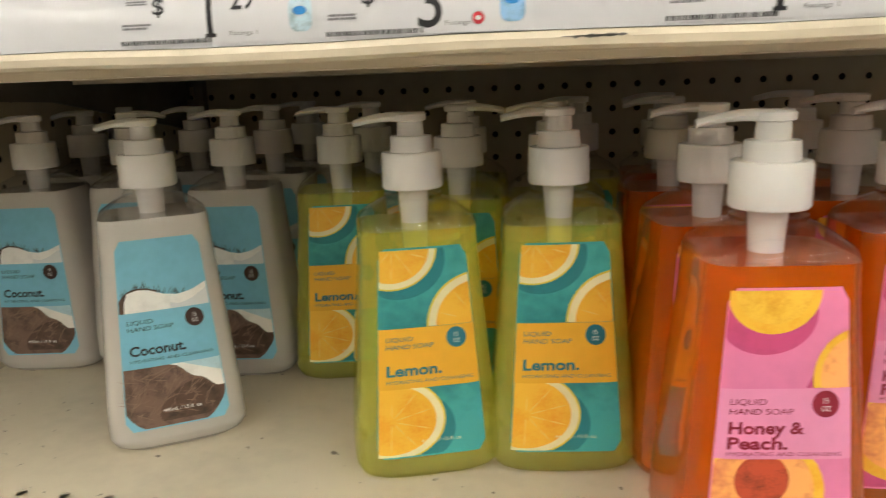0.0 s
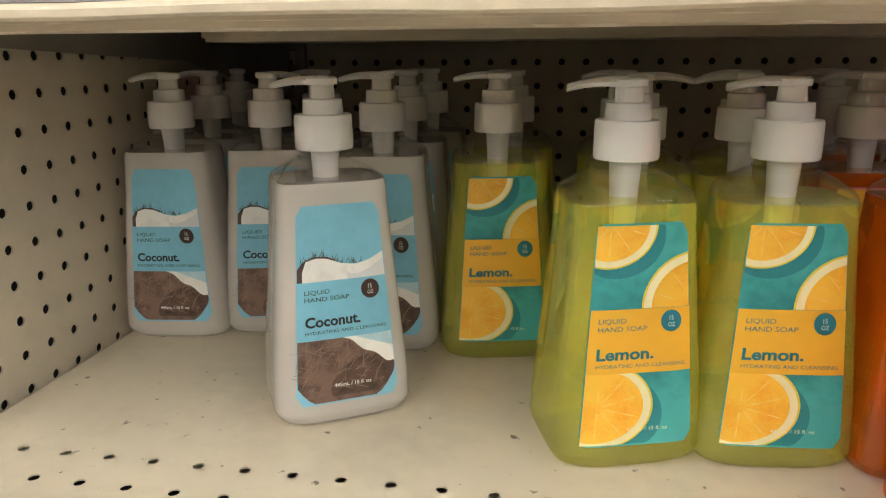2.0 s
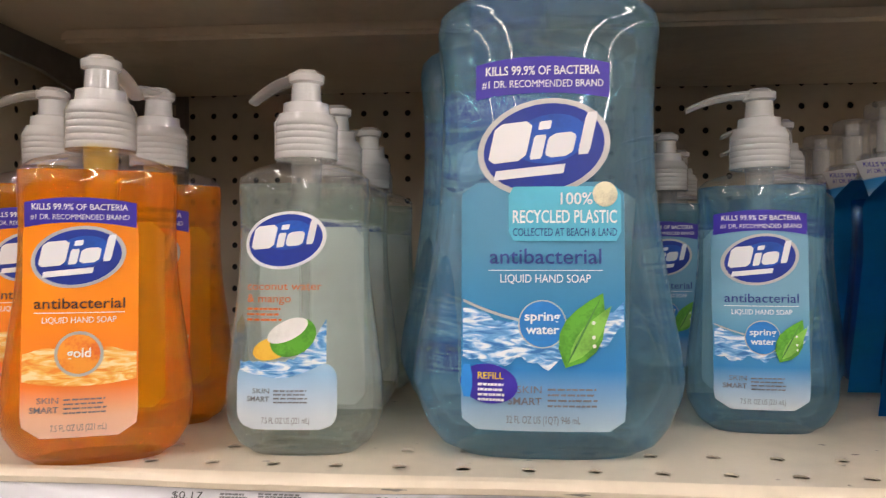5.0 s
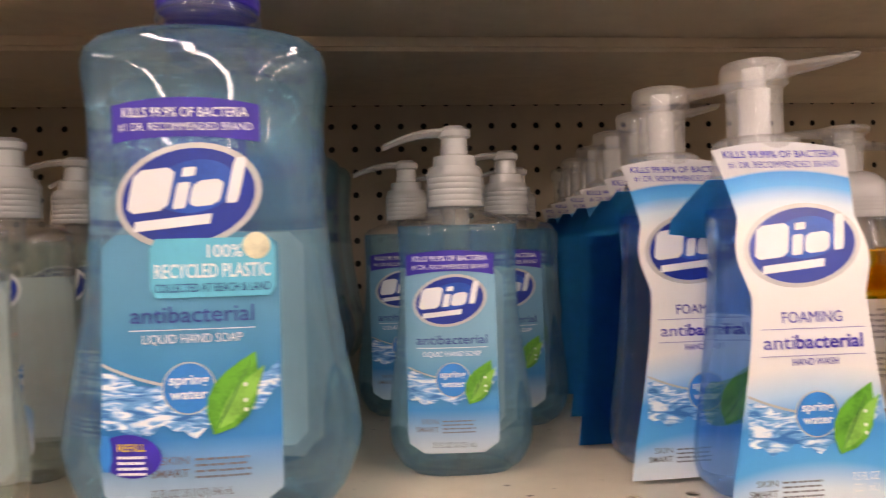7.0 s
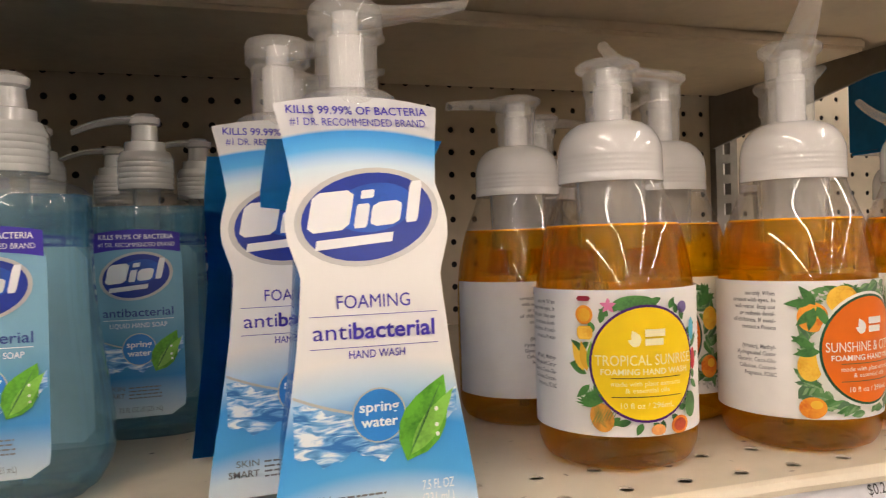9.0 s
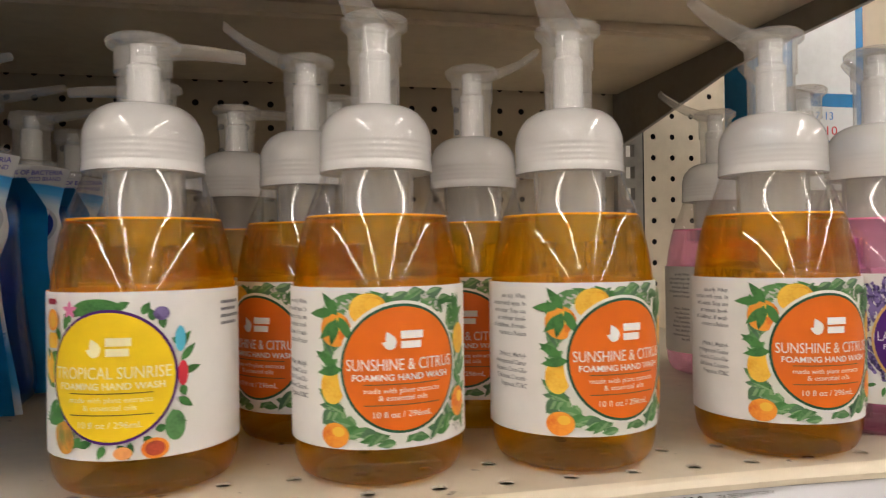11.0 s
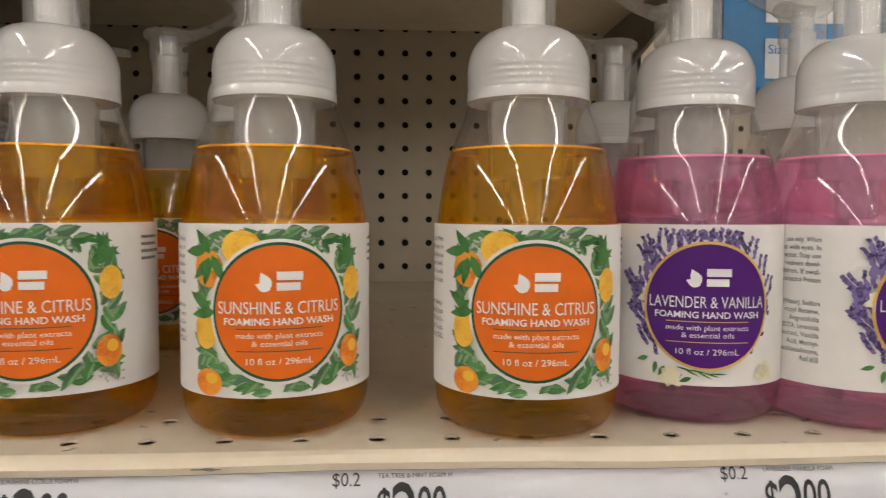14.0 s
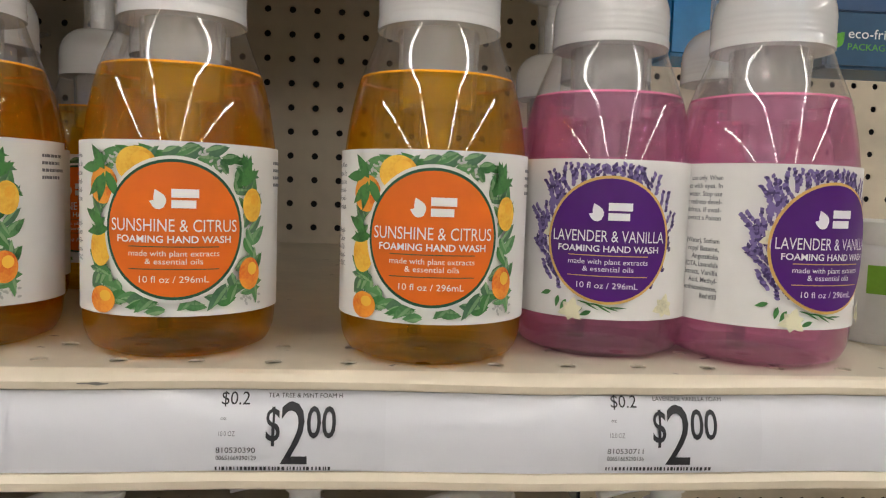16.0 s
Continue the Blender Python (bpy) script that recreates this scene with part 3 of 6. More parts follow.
def build_shelf(z, x0, x1, phase, label, row=0.0):
    """Steel shelf: deck with two rows of holes near its edge, rounded front lip, price channel, box under it."""
    s = thing("store_shelf", label, "shelf", "shelves of the bay")
    s.location = (0, 0, z)
    k0 = math.ceil((x0 - phase) / INCH + 0.5)
    xa = phase + (k0 - 0.5) * INCH
    n = int((x1 - xa) / INCH)
    xb = xa + n * INCH
    bm = sheet_holes(bmesh.new(), n, 2, INCH, 0.0240, 0.0030, lambda u, v, d: (xa + u, -0.012 + row + v, -d), 0.0008)
    for a, b in ((x0, xa), (xb, x1)):
        box(bm, a, b, -0.012 + row, 0.036 + row, -0.0012, 0)
    if row:
        box(bm, x0, x1, -0.012, -0.012 + row, -0.0012, 0)
    box(bm, x0, x1, 0.036 + row, Y_B - 0.002, -0.0012, 0)
    part("deck", bm, M_DECK_DIM, s, smooth=False)
    # Black sheet in place of the shade below the deck holes.
    part("deck_hole_shade", boxed(x0, x1, -0.011, 0.036 + row, -0.02, -0.016), M_HOLESHADE, s)
    lip = nosing(bmesh.new(), x0, x1, [(-0.0118, 0.0003), (-0.0150, -0.0006), (-0.0166, -0.0028), (-0.0160, -0.0052), (-0.0128, -0.0062), (-0.0118, -0.004)])
    part("front_lip", lip, M_CREAM, s)
    ch = nosing(bmesh.new(), x0, x1, [(-0.0128, -0.0062), (-0.0118, -0.0062), (-0.0100, -0.0375), (-0.0155, -0.0385), (-0.0180, -0.0372), (-0.0186, -0.0345), (-0.0172, -0.0322), (-0.0142, -0.0318)])
    part("price_channel", ch, M_CREAM, s, "cream price channel with scuffed lower lip")
    strip = nosing(bmesh.new(), x0 + 0.002, x1 - 0.002, [(-0.0133 - 0.0035 * k / 8 - 0.0020 * math.sin(math.pi * k / 8), -0.0064 - 0.0254 * k / 8) for k in range(9)] + [(-0.0128, -0.0318), (-0.0125, -0.0064)])
    part("price_strip", strip, M_RAIL, s, "glossy white plastic price strip")
    rnd = random.Random(int(z * 1000))
    for k in range(9):
        x = x0 + 0.05 + (x1 - x0 - 0.1) * rnd.random()
        zz = rnd.choice((-0.0036, -0.0340))
        yy = -0.0168 if zz > -0.01 else -0.0188
        bm = bmesh.new()
        n = 7
        lo, hi = [], []
        for i in range(n):
            xx = x + 0.0016 * i
            h = 0.0009 * rnd.random() * math.sin(math.pi * (i + 0.5) / n)
            lo.append(bm.verts.new((xx, yy, zz - h)))
            hi.append(bm.verts.new((xx, yy, zz + 0.0001 + h * rnd.random())))
        for i in range(n - 1):
            bm.faces.new((lo[i], lo[i + 1], hi[i + 1], hi[i]))
        part("scuff", bm, M_STEEL, s, "chipped paint")
    box_under = boxed(x0 + 0.01, x1 - 0.01, 0.0, Y_B - 0.02, -0.030, -0.021)
    part("underside", box_under, M_CREAM, s, smooth=False)
    for a, b in ((0.27, 0.355), (0.02, 0.06)):
        part("stiffener", boxed(x0 + 0.05, x1 - 0.05, a, b, -0.041, -0.030, bevel=0.003), M_CREAM, s)
    for x in (x0 + 0.012, x1 - 0.016):
        bm = bmesh.new()
        vs = [bm.verts.new((x + dx, y, zz)) for dx in (0, 0.004) for y, zz in ((0.0, -0.031), (Y_B - 0.013, -0.031), (Y_B - 0.013, -0.095), (0.30, -0.055), (0.0, -0.042))]
        bm.faces.new(vs[:5])
        bm.faces.new(vs[5:][::-1])
        for i in range(5):
            j = (i + 1) % 5
            bm.faces.new((vs[i], vs[i + 5], vs[j + 5], vs[j]))
        part("bracket", bm, M_STEEL, s, smooth=False)
    return s


def build_lights():
    """Rows of fluorescent strips that run across the aisle."""
    def one(x, y):
        f = thing("ceiling_light", "long white fluorescent strip light under the ceiling", "ceiling light", "ceiling strip lights")
        part("housing", boxed(-0.07, 0.07, -1.15, 1.15, 0.02, 0.08, bevel=0.008), M_WHITE, f)
        bm = bmesh.new()
        for dx in (-0.035, 0.035):
            box(bm, dx - 0.020, dx + 0.020, -1.12, 1.12, -0.012, 0.0195, bevel=0.006)
        part("tubes", bm, M_TUBELIGHT, f, "glowing fluorescent tubes")
        for dy in (-0.9, 0.9):
            part("hanger", lofted([(0.08, 0.008, 0.008, 2), (0.45, 0.008, 0.008, 2)], n=8, cy=dy), M_STEEL, f)
        f.matrix_basis = pose(x, y, CEIL - 0.45)
        return f
    first = one(-4.2, -1.5)
    for x in (-1.4, 1.4, 4.2):
        copy_thing(first, pose(x, -1.5, CEIL - 0.45))
    # Far rows are unseen, added so low light reaches deep into the shelves.
    for y in (-4.1, -6.7, -9.3, -11.9):
        for x in (-4.2, -1.4, 1.4, 4.2):
            copy_thing(first, pose(x, y, CEIL - 0.45))


build_setting()
build_shelf(Z_LOW, X_L + 0.0145, X_R, -0.9493, "cream steel shelf with soap bottles and scuffed deck", 0.0085)
build_shelf(Z_UP, X_L + 0.003, X_R, 0.0, "cream steel shelf with hand soaps and price strip")
build_shelf(Z_TOP + 0.03, X_L + 0.003, X_R, 0.0, "cream steel shelf above the hand soaps")
build_lights()


# ---- pump bottles ----
def pump_top(parent, z, collar_w, collar_h, style, material, stem_h=0.018, spout=0.036, tip_drop=0.004, name="pump"):
    """Collar and pump head; the head turns about the axis with its spout along +x."""
    n = 28
    r = collar_w / 2
    if style == "plain":
        secs = [(z, collar_w * 0.96, collar_w * 0.96, 2), (z + 0.001, collar_w, collar_w, 2), (z + collar_h - 0.0015, collar_w * 0.985, collar_w * 0.985, 2), (z + collar_h, collar_w * 0.95, collar_w * 0.95, 2)]
    elif style == "ribbed":
        secs = []
        for k in range(6):
            zz = z + collar_h * 0.86 * k / 6
            secs += [(zz, collar_w * 0.983, collar_w * 0.983, 2), (zz + collar_h * 0.03, collar_w, collar_w, 2), (zz + collar_h * 0.11, collar_w, collar_w, 2)]
        secs += [(z + collar_h * 0.87, collar_w * 0.97, collar_w * 0.97, 2), (z + collar_h, collar_w * 0.9, collar_w * 0.9, 2)]
    else:
        secs = []
        secs += [(z, collar_w * 1.0, collar_w * 1.0, 2), (z + collar_h * 0.10, collar_w * 1.005, collar_w * 1.005, 2)]
        for k in range(4):
            zz = z + collar_h * (0.13 + 0.085 * k)
            secs += [(zz, collar_w * 0.989, collar_w * 0.989, 2), (zz + collar_h * 0.025, collar_w * 0.993, collar_w * 0.993, 2), (zz + collar_h * 0.06, collar_w * 0.993, collar_w * 0.993, 2)]
        for k in range(1, 8):
            a = k / 7 * math.pi / 2
            secs.append((z + collar_h * (0.46 + 0.54 * math.sin(a)), collar_w * (0.46 + 0.53 * math.cos(a)), collar_w * (0.46 + 0.53 * math.cos(a)), 2))
    collar = part("collar", lofted(secs, n=n), M_DOME if style == "foam" else material, parent)
    head = new(name + "_head")
    head.parent = parent
    bm = bmesh.new()
    zt = z + collar_h
    if style == "plain":
        loft(bm, [(zt - 0.0005, 0.0225, 0.0225, 2), (zt + 0.008, 0.0215, 0.0215, 2), (zt + 0.0085, 0.0140, 0.0140, 2), (zt + 0.0155, 0.0130, 0.0130, 2), (zt + 0.0160, 0.0168, 0.0168, 2), (zt + 0.0190, 0.0172, 0.0172, 2), (zt + 0.0200, 0.0150, 0.0150, 2)], n=20)
        zs, top = zt + 0.0172, 0.0058
    elif style == "ribbed":
        loft(bm, [(zt - 0.0005, 0.021, 0.021, 2), (zt + 0.005, 0.020, 0.020, 2), (zt + 0.006, 0.0135, 0.0135, 2), (zt + stem_h - 0.004, 0.0125, 0.0125, 2), (zt + stem_h - 0.003, 0.0155, 0.0155, 2), (zt + stem_h, 0.016, 0.016, 2), (zt + stem_h + 0.002, 0.011, 0.011, 2)], n=20)
        zs, top = zt + stem_h - 0.0012, 0.0048
    else:
        loft(bm, [(zt - 0.001, 0.0195, 0.0195, 2), (zt + stem_h * 0.5, 0.0195, 0.0195, 2), (zt + stem_h * 0.5 + 0.0004, 0.0215, 0.0215, 2), (zt + stem_h * 0.86, 0.0215, 0.0215, 2), (zt + stem_h * 0.93, 0.027, 0.027, 2), (zt + stem_h, 0.0275, 0.0275, 2), (zt + stem_h + 0.0015, 0.024, 0.024, 2)], n=24)
        zs, top = zt + stem_h - 0.0035, 0.0068
    stem = part("stem", bm, material, head)
    if style == "foam":
        part("core", lofted([(zt - 0.002, 0.0125, 0.0125, 2), (zt + stem_h * 0.62, 0.0125, 0.0125, 2), (zt + stem_h * 0.66, 0.0100, 0.0100, 2), (zt + stem_h * 0.95, 0.0100, 0.0100, 2)], n=18), M_CORE, head)
    bm = bmesh.new()
    rings = []
    m = 10
    for k in range(m + 1):
        t = k / m
        x = -0.002 + spout * t
        w = (0.0125 - 0.0055 * t) if style != "foam" else (0.0185 - 0.0105 * t)
        h = top * (1 - 0.35 * t)
        zc = zs + (0.0012 * math.sin(t * math.pi) - tip_drop * t ** 2.2)
        rings.append([bm.verts.new((x, w / 2 * math.cos(a), zc + h / 2 * math.sin(a))) for a in [2 * math.pi * i / 10 for i in range(10)]])
    for a, b in zip(rings, rings[1:]):
        for i in range(10):
            j = (i + 1) % 10
            bm.faces.new((a[i], a[j], b[j], b[i]))
    bm.faces.new(rings[0][::-1])
    bm.faces.new(rings[-1])
    bmesh.ops.recalc_face_normals(bm, faces=bm.faces)
    part("spout", bm, material, head)
    return head


def bottle_body(parent, secs, level, soap, clear=True, wall=0.0011, n=40, top_z=None):
    """Soap up to level, a thin clear shell above it."""
    zb, zt = secs[0][0], secs[-1][0]
    part("filled_body", lofted(cut(secs, zb, level), n=n), soap, parent)
    up = cut(secs, level + 0.0002, zt)
    bm = loft(bmesh.new(), up, n=n, cap0=False, cap1=False)
    part("clear_shoulder", bm, M_CLEAR if clear else soap, parent)


# --- square bottles of the lower shelf ---
SQ = smoothed([(0.0, 0.0690, 0.0590, 4.0), (0.003, 0.0760, 0.0655, 4.6), (0.010, 0.0800, 0.0690, 5.4), (0.075, 0.0702, 0.0610, 5.4), (0.134, 0.0612, 0.0530, 5.4)], 5) + \
    [(0.1370, 0.0602, 0.0520, 5.0), (0.1392, 0.0582, 0.0500, 4.4), (0.1435, 0.0480, 0.0430, 3.2), (0.1470, 0.0368, 0.0350, 2.4), (0.1484, 0.0300, 0.0300, 2), (0.1500, 0.0308, 0.0308, 2), (0.1512, 0.0270, 0.0270, 2), (0.1545, 0.026, 0.026, 2)]
SQLAY = front(SQ)


def taper(lay, z0, z1, k):
    """Narrows label coordinates towards the top, as the bottle narrows."""
    def lay2(u, z, off):
        return lay(u * 0.945 * (1 - k * (z - z0) / (z1 - z0)), z, off)
    return lay2


def square_bottle(kind):
    colour, soap = {"coconut": ("milky coconut", L_COCO), "lemon": ("yellow-green lemon", L_LEMON), "peach": ("orange peach", L_PEACH)}[kind]
    b = thing("soap_bottle", f"square bottle of {colour} liquid hand soap, white pump", "soap bottle", f"{kind} soap bottles")
    bottle_body(b, SQ, 0.1345 if kind != "coconut" else 0.1375, soap)
    part("neck", lofted([(0.118, 0.0125, 0.0125, 2), (0.140, 0.0145, 0.0145, 2), (0.156, 0.0165, 0.0165, 2)], n=20), M_WHITE, b)
    part("dip_tube", lofted([(0.008, 0.004, 0.004, 2), (0.120, 0.004, 0.004, 2)], n=10), M_TUBE, b)
    pump_top(b, 0.1530, 0.0322, 0.0190, "plain", M_WHITE, spout=0.032, tip_drop=0.0022)
    lay = taper(SQLAY, 0.0144, 0.1262, 0.245)
    x0, x1, z0, z1 = -0.0312, 0.0312, 0.0144, 0.1262
    back = {"coconut": M_AQUA, "lemon": M_TEAL, "peach": M_PINK}[kind]
    lab = part("label", patch(lay, x0, x1, z0, z1, 0.0003, 12, 20, 0.004), back, b, {"coconut": "light blue label with a halved coconut", "lemon": "teal and yellow label with lemon slices", "peach": "pink label with sliced peaches"}[kind])
    clip = (x0 + 0.0006, x1 - 0.0006, z0 + 0.001, z1 - 0.001)
    ink = {"coconut": M_INK, "lemon": M_TEALINK, "peach": M_MAROON}[kind]
    if kind == "coconut":
        c = (clip[0], clip[1], z0 + 0.001, 0.0525)
        part("husk_picture", disc(lay, -0.0015, 0.0440, 0.0345, 0.0345, 0.0005, 44, 5, clip=c), M_COCO, lab)
        part("husk_shade", disc(lay, 0.010, 0.0275, 0.0215, 0.0120, 0.00056, 36, 3, turn=0.35, clip=(clip[0], clip[1], z0 + 0.004, 0.0525)), M_COCODARK, lab)
        bm = bmesh.new()
        rnd = random.Random(9)
        for i in range(150):
            a, q = 6.28 * rnd.random(), 0.031 * math.sqrt(rnd.random())
            u, z = q * math.cos(a) - 0.003, 0.034 + 0.62 * q * math.sin(a)
            if z0 + 0.005 < z < 0.047 and u < 0.010 + 0.9 * (0.045 - z):
                leaf(lay, u, z, 0.005 + 0.010 * rnd.random(), 0.00022 + 0.00016 * rnd.random(), rnd.choice((0.5, 2.7, 1.1, 0.2)) + 0.6 * rnd.random(), 0.00062, bm)
        part("husk_fibre", bm, M_FIBRE, lab, stuff=True)
        part("flesh_picture", patch(lay, -0.002, x1 - 0.0006, 0.03, 0.052, 0.0007, 18, 4, top=lambda u: 0.0528, bottom=lambda u: max(0.0345, 0.0528 - 0.62 * (u + 0.002) + 0.0009 * math.sin(u * 420))), M_COCOW, lab)
        part("flesh_sheen", patch(lay, 0.004, x1 - 0.0006, 0.03, 0.052, 0.00075, 14, 3, top=lambda u: 0.0528, bottom=lambda u: max(0.0435, 0.0528 - 0.34 * (u - 0.004))), M_AQUAPALE, lab)
        crest = lambda u: float(np.interp(u, [-0.031, -0.029, -0.025, -0.018, -0.010, 0.000, 0.010, 0.020, 0.031], [0.0905, 0.0930, 0.0962, 0.0978, 0.0972, 0.0940, 0.0928, 0.0945, 0.0985]))
        part("husk_edge", patch(lay, -0.0306, -0.004, 0.083, 0.10, 0.0005, 14, 3, top=lambda u: crest(u) + 0.0010, bottom=lambda u: 0.084), M_COCODARK, lab)
        part("flesh_picture", patch(lay, -0.0272, x1 - 0.0006, 0.083, 0.10, 0.0006, 24, 4, top=lambda u: crest(u) - (0.004 if u < -0.0268 else 0), bottom=lambda u: 0.084), M_COCOW, lab)
        part("flesh_shade", patch(lay, 0.004, x1 - 0.0006, 0.083, 0.10, 0.00065, 12, 3, top=lambda u: crest(u) - 0.0045 - 0.0010 * math.sin(u * 150), bottom=lambda u: 0.084), M_FLESHSHADE, lab)
        bm = bmesh.new()
        rnd = random.Random(4)
        for i in range(46):
            u = -0.0295 + 0.044 * rnd.random()
            leaf(lay, u, crest(u), 0.0022 + 0.0036 * rnd.random(), 0.00034, 0.8 + 1.9 * rnd.random(), 0.0006, bm)
        part("husk_fibre", bm, M_BROWNDOT, lab, stuff=True)
        part("label_band", patch(lay, x0 + 0.0003, x1 - 0.0003, 0.0522, 0.0850, 0.0009, 12, 3), M_AQUA, lab)
        part("lettering", words(lay, "445mL / 15 fl. oz", -0.0085, 0.0240, 0.0021, 0.0009, width=0.023, bold=0.01), M_WPRINT, lab)
    elif kind == "lemon":
        part("label_band", patch(lay, x0 + 0.0003, x1 - 0.0003, 0.0528, 0.0850, 0.0012, 12, 3), M_LEMONBAND, lab)
        for cu, cz, ru, rz, lim in ((-0.0220, 0.1262, 0.0316, 0.0212, (0.0850, z1 - 0.001)), (0.0356, 0.0850, 0.0345, 0.0262, (0.0850, z1 - 0.001)), (-0.0230, 0.0356, 0.0312, 0.0226, (z0 + 0.001, 0.0528))):
            c = (clip[0], clip[1], lim[0], lim[1])
            part("shade_picture", disc(lay, cu + 0.006, cz - 0.0052, ru, rz, 0.00045, 48, 4, clip=c), M_TEALSHADE, lab)
            part("rind_edge", disc(lay, cu, cz, ru * 1.02, rz * 1.02, 0.0006, 48, 4, clip=c), M_RINDEDGE, lab)
            part("rind_picture", disc(lay, cu, cz, ru * 0.98, rz * 0.98, 0.0007, 48, 4, clip=c), M_RIND, lab)
            part("slice_picture", disc(lay, cu, cz, ru * 0.84, rz * 0.84, 0.0008, 48, 4, clip=c), M_LEMON, lab)
            bm = bmesh.new()
            for k in range(10):
                a = 2 * math.pi * k / 10 + 0.3
                for f0, f1 in ((0.08, 0.44), (0.44, 0.80)):
                    u, z = cu + f1 * ru * math.cos(a), cz + f1 * rz * math.sin(a)
                    v, y = cu + f0 * ru * math.cos(a), cz + f0 * rz * math.sin(a)
                    if clip[0] < u < clip[1] and lim[0] < z < lim[1] and clip[0] < v < clip[1] and lim[0] < y < lim[1]:
                        leaf(lay, v, y, math.hypot(u - v, z - y), 0.0007, math.atan2(z - y, u - v), 0.0010, bm)
            if bm.verts:
                part("membrane_picture", bm, M_MEMBRANE, lab, stuff=True)
            else:
                bm.free()
        part("lettering", words(lay, "445mL / 15 fl. oz", -0.0060, 0.0225, 0.0020, 0.0011, width=0.023), M_RIND, lab)
    else:
        part("label_band", patch(lay, x0 + 0.0003, x1 - 0.0003, 0.0570, 0.0862, 0.0012, 12, 3), M_PINKBAND, lab)
        for cu, cz, ru, rz, lim in ((-0.0075, 0.1262, 0.0245, 0.0175, (0.0862, z1 - 0.001)), (0.0345, 0.0900, 0.0215, 0.0200, (0.0862, z1 - 0.001)), (-0.0100, 0.0440, 0.0290, 0.0250, (z0 + 0.001, 0.0570))):
            c = (clip[0], clip[1], lim[0], lim[1])
            part("shade_picture", disc(lay, cu - 0.003, cz - 0.010, ru * 1.05, rz * 0.95, 0.00045, 40, 4, clip=c), M_PINKSHADE, lab)
            part("skin_picture", disc(lay, cu, cz - 0.0008, ru, rz, 0.0006, 40, 4, clip=c), M_LEMON, lab)
            part("flesh_picture", disc(lay, cu, cz, ru * 0.84, rz * 0.82, 0.0008, 40, 4, clip=c), M_FRUITY if cz > 0.1 else M_PEACH, lab)
            if cz < 0.06:
                part("pit_picture", disc(lay, cu + 0.001, cz + 0.004, ru * 0.42, rz * 0.44, 0.0009, 30, 3, clip=c), M_MAROONRED, lab)
    zl = 0.0600
    if kind == "peach":
        bm = words(lay, "Honey &", -0.0258, 0.0677, 0.0050, 0.0014, bold=0.03, width=0.0350)
        words(lay, "Peach.", -0.0258, 0.0613, 0.0050, 0.0014, bm, bold=0.03, width=0.0275)
        words(lay, "HYDRATING AND CLEANSING", -0.0258, 0.0584, 0.0017, 0.0014, bm, width=0.0520)
        zt = 0.0757
    else:
        bm = words(lay, "Coconut." if kind == "coconut" else "Lemon.", -0.0258, zl, 0.0058, 0.0014, bold=0.03, width=0.0362 if kind == "coconut" else 0.0340)
        words(lay, "HYDRATING AND CLEANSING", -0.0258, zl - 0.0042, 0.0019, 0.0014, bm, width=0.0530)
        zt = 0.0742
    words(lay, "LIQUID", -0.0260, zt + 0.0040, 0.0025, 0.0014, bm, width=0.0170)
    words(lay, "HAND SOAP", -0.0260, zt, 0.0025, 0.0014, bm, width=0.0300)
    part("lettering", bm, ink, lab)
    dot = part("size_dot", disc(lay, 0.0188, zt + 0.0042, 0.0064, 0.0055, 0.0014, 24, 2), {"coconut": M_BROWNDOT, "lemon": M_TEALINK, "peach": M_MAROON}[kind], lab)
    bm = words(lay, "15", 0.0188, zt + 0.0046, 0.0024, 0.0017, align="CENTER")
    words(lay, "OZ", 0.0188, zt + 0.0014, 0.0022, 0.0017, bm, align="CENTER")
    part("lettering", bm, M_WPRINT, lab)
    return b


def place(proto, m_list, size=1.0):
    """Sets the built bottle at the first place and copies at the rest: (x, y, z, turn, pump turn)."""
    for i, (x, y, z, turn, pump) in enumerate(m_list):
        ob = proto if i == 0 else copy_thing(proto, pose(x, y, z))
        ob.matrix_basis = pose(x, y, z, 0, 0, turn) @ Matrix.Scale(size, 4)
        for ch in ob.children:
            if ch.name.startswith("pump_head"):
                ch.rotation_euler = (0, 0, radians(pump - turn))


ZL = Z_LOW
COCO_AT = [(-0.8020, 0.1178, ZL, 31, 176), (-0.9560, 0.2233, ZL, 8, 178), (-0.9690, 0.3080, ZL, 6, 180), (-0.9840, 0.3920, ZL, 0, 185), (-0.8881, 0.2437, ZL, 16, 60), (-0.8800, 0.3350, ZL, 4, 180),
           (-0.7961, 0.2228, ZL, 6, 178), (-0.7969, 0.3050, ZL, 4, 175), (-0.7950, 0.3900, ZL, 0, 180)]
LEMON_AT = [(-0.6391, 0.0983, ZL, 18, 181), (-0.5623, 0.1091, ZL, 6, 180), (-0.7158, 0.2238, ZL, 13, 180), (-0.7120, 0.3050, ZL, 4, 190), (-0.6260, 0.1900, ZL, 4, 2), (-0.6310, 0.2720, ZL, 2, 180), (-0.5650, 0.1920, ZL, 5, 180), (-0.5480, 0.2750, ZL, 5, 185)]
PEACH_AT = [(-0.4780, 0.0317, ZL, 5, 178), (-0.4865, 0.1080, ZL, 8, 180), (-0.4900, 0.2150, ZL, 4, 180), (-0.4830, 0.3000, ZL, 0, 175), (-0.3980, 0.0880, ZL, 4, 180), (-0.3960, 0.1740, ZL, 0, 180), (-0.3980, 0.2600, ZL, 0, 180)]
place(square_bottle("coconut"), COCO_AT)
place(square_bottle("lemon"), LEMON_AT)
place(square_bottle("peach"), PEACH_AT)


